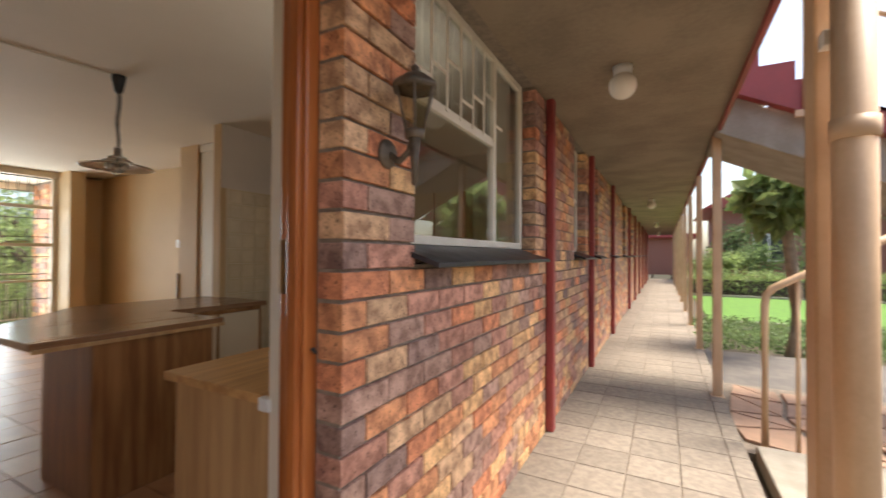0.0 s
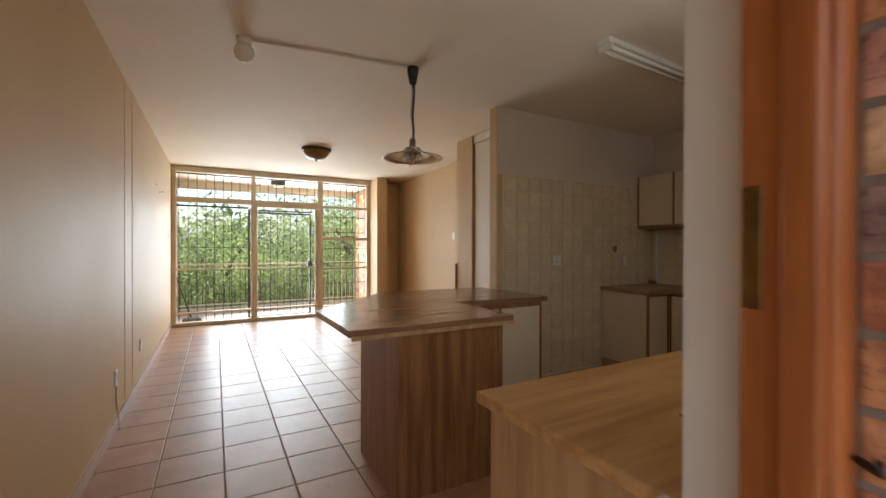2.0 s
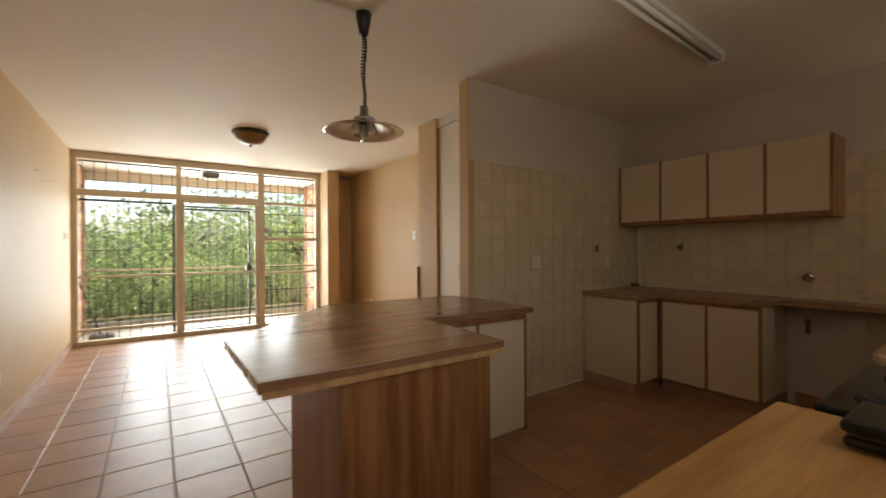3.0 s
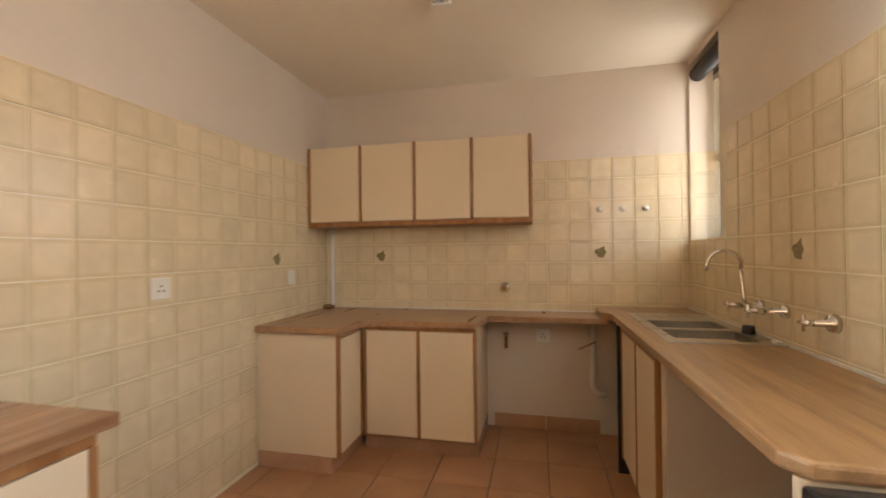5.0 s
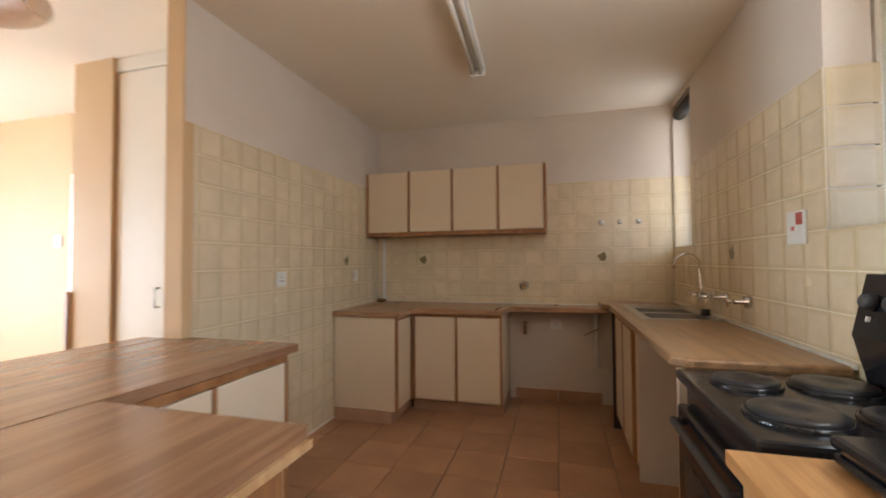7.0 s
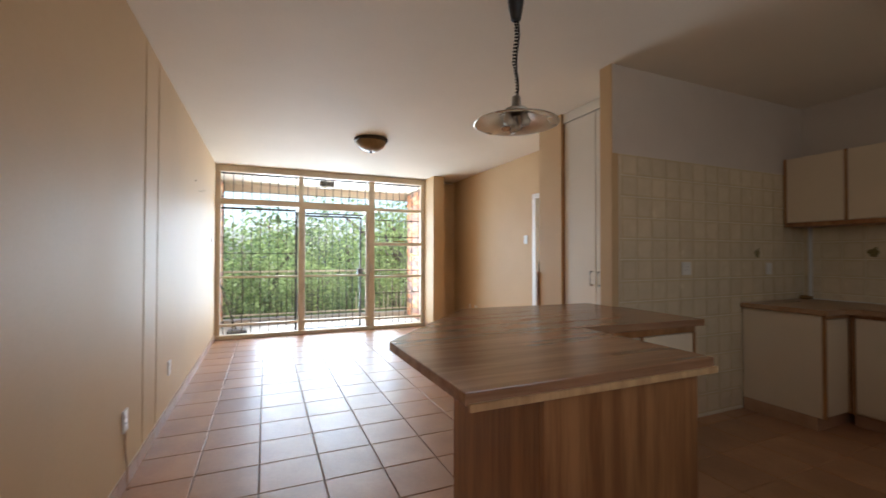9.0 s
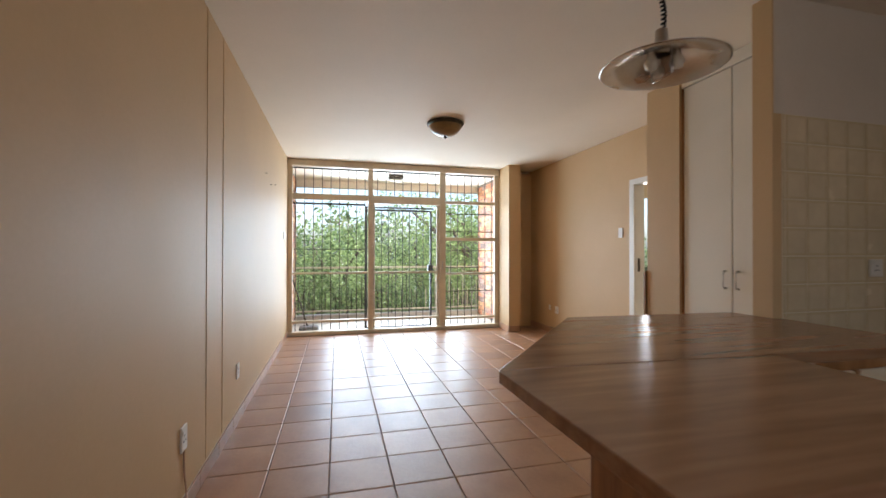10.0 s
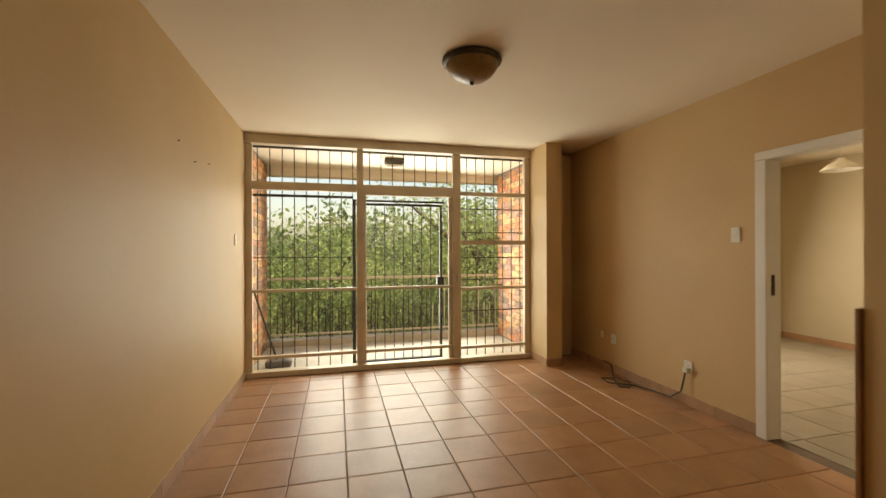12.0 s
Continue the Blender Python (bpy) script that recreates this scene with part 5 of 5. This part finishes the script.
for i, (x, y, h, r, m) in enumerate([(2.0, 19.6, 1.5, 0.8, LEAFY), (2.7, 22.5, 2.8, 1.0, LEAF), (3.2, 20.5, 1.9, 1.0, LEAF), (1.5, 24.5, 1.2, 0.7, LEAFY), (5.2, 20.0, 2.0, 1.1, LEAF), (9.0, 22.0, 5.5, 2.2, LEAF)]):
    tree(200 + i, x, y, -0.1, h, r, 1800, 0.12, m, "leafy garden shrub behind the hedge", "shrub", "shrub", 5)
house = thing("brick_house", "red face brick house with a red tiled roof across the garden", "house", (6.5, 24, -0.1))
part("wall", bx(-4.2, 5, 0, 7, 0, 4.0, 0.01), mat("far_brick", (0.36, 0.17, 0.12), (0.27, 0.12, 0.085), 14, 0.9, 0.5, stretch=(1, 1, 3)), house)
bm = prism([(-5.0, 3.7), (5.6, 3.7), (0.3, 6.9)], -7.6, 0.7)
bm.transform(Matrix(((1, 0, 0, 0), (0, 0, -1, 0), (0, 1, 0, 0), (0, 0, 0, 1))))
part("roof", bm, RED, house, "red tiled gable roof")
for x in (-3.0, -0.5, 2.2):
    w = part("window", bx(x, x + 1.2, -0.04, -0.005, 1.2, 2.5, 0.005), WHITE, house)
    part("pane", bx(x + 0.08, x + 0.56, -0.045, -0.041, 1.28, 2.42), SLATE, w)
    part("pane", bx(x + 0.64, x + 1.12, -0.045, -0.041, 1.28, 2.42), SLATE, w)
end_house = thing("brick_house", "face brick building with red roof at the walkway end", "house", (-1.5, 36, -0.1))
part("wall", bx(-3, 3.2, 0, 5, 0, 2.8, 0.01), bpy.data.materials["far_brick"], end_house)
part("roof", bx(-3.4, 3.6, -0.5, 5.4, 2.8, 3.1, 0.03), RED, end_house)
east_house = thing("brick_house", "long face brick block across the courtyard with red roof", "house", (14.0, 3, -0.1))
part("wall", bx(0, 6, -9, 14, 0, 3.0, 0.01), bpy.data.materials["far_brick"], east_house)
bm = prism([(-0.8, 2.85), (6.8, 2.85), (3.0, 5.2)], -14.5, 9.5)
bm.transform(Matrix(((1, 0, 0, 0), (0, 0, -1, 0), (0, 1, 0, 0), (0, 0, 0, 1))))
part("roof", bm, RED, east_house, "red tiled roof")
for k in range(7):
    for z in (0.9,):
        w = part("window", bx(-0.04, -0.005, -8 + 3 * k, -6.6 + 3 * k, z, z + 1.3, 0.005), WHITE, east_house)
        part("pane", bx(-0.045, -0.041, -7.92 + 3 * k, -7.35 + 3 * k, z + 0.08, z + 1.22), SLATE, w)
        part("pane", bx(-0.045, -0.041, -7.25 + 3 * k, -6.68 + 3 * k, z + 0.08, z + 1.22), SLATE, w)

# ---- pieces: paving, tiles, skirting, bricks ----
rnd = random.Random(3)
cache = {}


def slab_mesh(name, w, d, h, bev, material):
    key = (name, round(w, 3), round(d, 3), round(h, 3))
    if key not in cache:
        bm = bx(-w / 2, w / 2, -d / 2, d / 2, -h, 0)
        tops = [e for e in bm.edges if all(v.co.z > -1e-6 for v in e.verts)]
        bmesh.ops.bevel(bm, geom=tops, offset=bev, segments=1, affect="EDGES")
        cache[key] = mesh_of(name, bm, material)
    return cache[key]


def tile_floor(parent, xs, ys, keep, joint, material, name, h=0.009, jitter=0.0):
    for a, b in zip(xs, xs[1:]):
        for c, d in zip(ys, ys[1:]):
            if keep((a + b) / 2, (c + d) / 2):
                me = slab_mesh(name, b - a - joint, d - c - joint, h, 0.0035, material)
                piece(name, me, parent, (a + b) / 2, (c + d) / 2, jitter * rnd.random())


def lines(start, pitch, lo, hi):
    k0 = math.ceil((lo - start) / pitch)
    out = [start + pitch * k for k in range(k0, k0 + 200) if start + pitch * k < hi]
    if out[0] - lo > 0.02:
        out = [lo] + out
    if hi - out[-1] > 0.02:
        out = out + [hi]
    return out


fx = lines(-5.62, 0.336, XW + 0.06, XI)
fy = lines(0.528, 0.3445, YL, YB)
xs_split = min(fx, key=lambda v: abs(v + 4.176))
tile_floor(floor, [v for v in fx if v <= xs_split], lines(0.528, 0.3445, YL, YR), lambda x, y: True, 0.005, FTILE, "tile", jitter=0.0006)
tile_floor(floor, [v for v in fx if v >= xs_split], fy, lambda x, y: True, 0.005, FTILE, "tile", jitter=0.0006)
tile_floor(floor_bedroom, lines(-6.3, 0.4, -9.0, XK - 0.12), lines(4.1, 0.4, 3.95, 7.59), lambda x, y: True, 0.006, mat("pale_floor_tile", (0.42, 0.37, 0.29), (0.34, 0.30, 0.23), 4, 0.4, 0.25, rnd=0.06), "tile", jitter=0.0005)
tile_floor(corridor_floor, lines(-0.96, 0.3, -0.96, 0.36), lines(0.05, 0.3, -0.9, 27.4), lambda x, y: True, 0.007, PAVE, "slab", 0.008, 0.0015)
baseboard = setting("baseboard", [(XW + 0.06, XI, YL, YL + 0.003, 0.0, 0.088), (XW, -6.43, YR - 0.003, YR, 0, 0.088), (-2.65, -1.88, YB - 0.003, YB, 0, 0.1), (-8.47, -8.467, 3.22, 3.42, 0, 0.088), (-8.9, -8.467, 3.217, 3.22, 0, 0.088), (-5.515, -5.415, YR - 0.003, YR, 0, 0.088)], WGROUT, "brown tile skirting along the walls", "baseboard")


def skirt(p, q, y, side, h=0.088, along="x"):
    n = max(1, round((q - p) / 0.361))
    w = (q - p) / n
    key = ("skirt", round(w, 3), h)
    if key not in cache:
        cache[key] = mesh_of("skirting_tile", bx(-w / 2 + 0.002, w / 2 - 0.002, 0.0, 0.008, 0, h, 0.0015), SKIRT)
    for k in range(n):
        c = p + w * (k + 0.5)
        if along == "x":
            piece("skirting_tile", cache[key], baseboard, c, y, 0.001, 0 if side > 0 else 180)
        else:
            piece("skirting_tile", cache[key], baseboard, y, c, 0.001, -90 if side > 0 else 90)


skirt(XW + 0.06, -1.9, YL + 0.003, 1)
skirt(XW, -6.43, YR - 0.003, -1)
skirt(-2.65, -1.88, YB - 0.003, -1, 0.1)
skirt(3.22, 3.42, -8.467, 1, along="y")
skirt(-8.87, -8.467, 3.217, -1)


def wall_tiles(parent, axis, plane, side, us, zs, keep):
    """Glazed tiles standing on a wall. axis: the way along which they run; side: which way they face."""
    for a, b in zip(us, us[1:]):
        for c, d in zip(zs, zs[1:]):
            if not keep((a + b) / 2, (c + d) / 2):
                continue
            w, h = b - a - 0.005, d - c - 0.005
            key = ("wt", round(w, 3), round(h, 3))
            if key not in cache:
                bm = bx(-w / 2, w / 2, -0.003, 0, -h / 2, h / 2)
                es = [e for e in bm.edges if all(v.co.y < -0.002 for v in e.verts)]
                bmesh.ops.bevel(bm, geom=es, offset=0.002, segments=2, affect="EDGES")
                cache[key] = mesh_of("tile", bm, WTILE)
            u, z = (a + b) / 2, (c + d) / 2
            rz = {("x", -1): 0, ("x", 1): 180, ("y", 1): 90, ("y", -1): -90}[(axis, side)]
            p = (u, plane, z) if axis == "x" else (plane, u, z)
            piece("tile", cache[key], parent, *p, rz)


zt = [0.89] + [2.02 - 0.1535 * k for k in range(8)][::-1]
zf = [2.02 - 0.1535 * k for k in range(14)][::-1]
wall_tiles(wall_kitchen_left, "y", XK + 0.003, 1, lines(3.663, 0.151, 2.885, YB - 0.003), zf, lambda u, z: not (u > 4.3 and z < 0.84))
wall_tiles(wall_kitchen_back, "x", YB - 0.003, -1, lines(-2.852, 0.153, XK + 0.01, XI - 0.003), zt, lambda u, z: not (u < -2.4 and z > 1.6))
wall_tiles(wall_entry, "y", XI - 0.003, -1, lines(3.206, 0.1545, 1.19, YB - 0.01), zt, lambda u, z: not (WIN1[0] < u < WIN1[1] and z > WIN1[2] + 0.02) and not (WIN2[0] < u < WIN2[1] and z > WIN2[2] + 0.02))
wall_tiles(wall_entry, "x", 3.05, -1, [XI, -1.095], [1.4055 + 0.1535 * k for k in range(5)], lambda u, z: True)
wall_tiles(wall_entry, "x", 5.15, -1, [XI, -1.095], [1.4055 + 0.1535 * k for k in range(5)], lambda u, z: True)

# crazy paving stones beside the walkway
gx = [0.42 + 0.43 * k for k in range(6)]
gy = [3.95 + 0.42 * k for k in range(5)]
node = {(i, j): (gx[i] + (rnd.random() - 0.5) * 0.22, gy[j] + (rnd.random() - 0.5) * 0.22) for i in range(6) for j in range(5)}
paving = bpy.data.objects["crazy_paving_bed"]
for i in range(5):
    for j in range(4):
        q = [node[(i, j)], node[(i + 1, j)], node[(i + 1, j + 1)], node[(i, j + 1)]]
        cx, cy = sum(p[0] for p in q) / 4, sum(p[1] for p in q) / 4
        polys = [q] if rnd.random() < 0.4 else ([q[:3], [q[0], q[2], q[3]]] if rnd.random() < 0.5 else [[q[0], q[1], q[3]], q[1:]])
        for poly in polys:
            ax, ay = sum(p[0] for p in poly) / len(poly), sum(p[1] for p in poly) / len(poly)
            sh = [(ax + (p[0] - ax) * 0.88, ay + (p[1] - ay) * 0.88) for p in poly]
            part("stone", prism(sh, -0.05, -0.02 + 0.008 * rnd.random(), 0.006), CRAZY, paving)

# face bricks
BL, BH, BJ = 0.234, 0.0891, 0.0105


def brick_mesh(w, material):
    key = ("brick", round(w, 3), material.name)
    if key not in cache:
        cache[key] = mesh_of("brick", bx(-w / 2, w / 2, -0.05, 0.05, -(BH - BJ) / 2, (BH - BJ) / 2, 0.004), material)
    return cache[key]


def brick_runs(u0, u1, z0, z1, holes):
    row = 0
    z = z0
    while z + BH <= z1 + 0.02:
        zc = z + BH / 2
        solid = [(u0, u1)]
        for h in holes:
            if h[2] - 0.02 < zc < h[3]:
                solid = [s for a, b in solid for s in ((a, min(b, h[0])), (max(a, h[1]), b)) if s[1] - s[0] > 0.03]
        for a, b in solid:
            u = a
            first = True
            while u < b - 0.02:
                w = BL / 2 if first and row % 2 else BL
                w = min(w, b - u)
                if b - (u + w) < 0.05:
                    w = b - u
                yield u + w / 2, zc, w - BJ * (0.9 if w < b - u else 0.4)
                u += w
                first = False
        z += BH
        row += 1


far = bmesh.new()
for u, z, w in brick_runs(-0.55, 27.4, -0.028, 2.57, holes_out):
    if u < 3.3:
        piece("brick", brick_mesh(w, BRICK), wall_corridor, -1.01 + 0.003 * rnd.random(), u + 0.002 * (rnd.random() - 0.5), z + 0.002 * (rnd.random() - 0.5), 90 + rnd.uniform(-0.4, 0.4))
    else:
        dx = 0.003 * rnd.random()
        box(far, -1.06 + dx, -0.96 + dx, u - w / 2, u + w / 2, z - (BH - BJ) / 2, z + (BH - BJ) / 2)
o = part("brickwork", far, BRICKS, wall_corridor)
o["kind"] = "stuff"
for u, z, w in brick_runs(-10.45, -9.0, 0.0, 2.6, []):
    piece("brick", brick_mesh(w, BRICK), wall_balcony_left, u, -0.21, z, 180)
for u, z, w in brick_runs(-10.45, -9.15, 0.0, 2.6, []):
    piece("brick", brick_mesh(w, BRICK), wall_balcony_right, u, 3.442, z, 0)
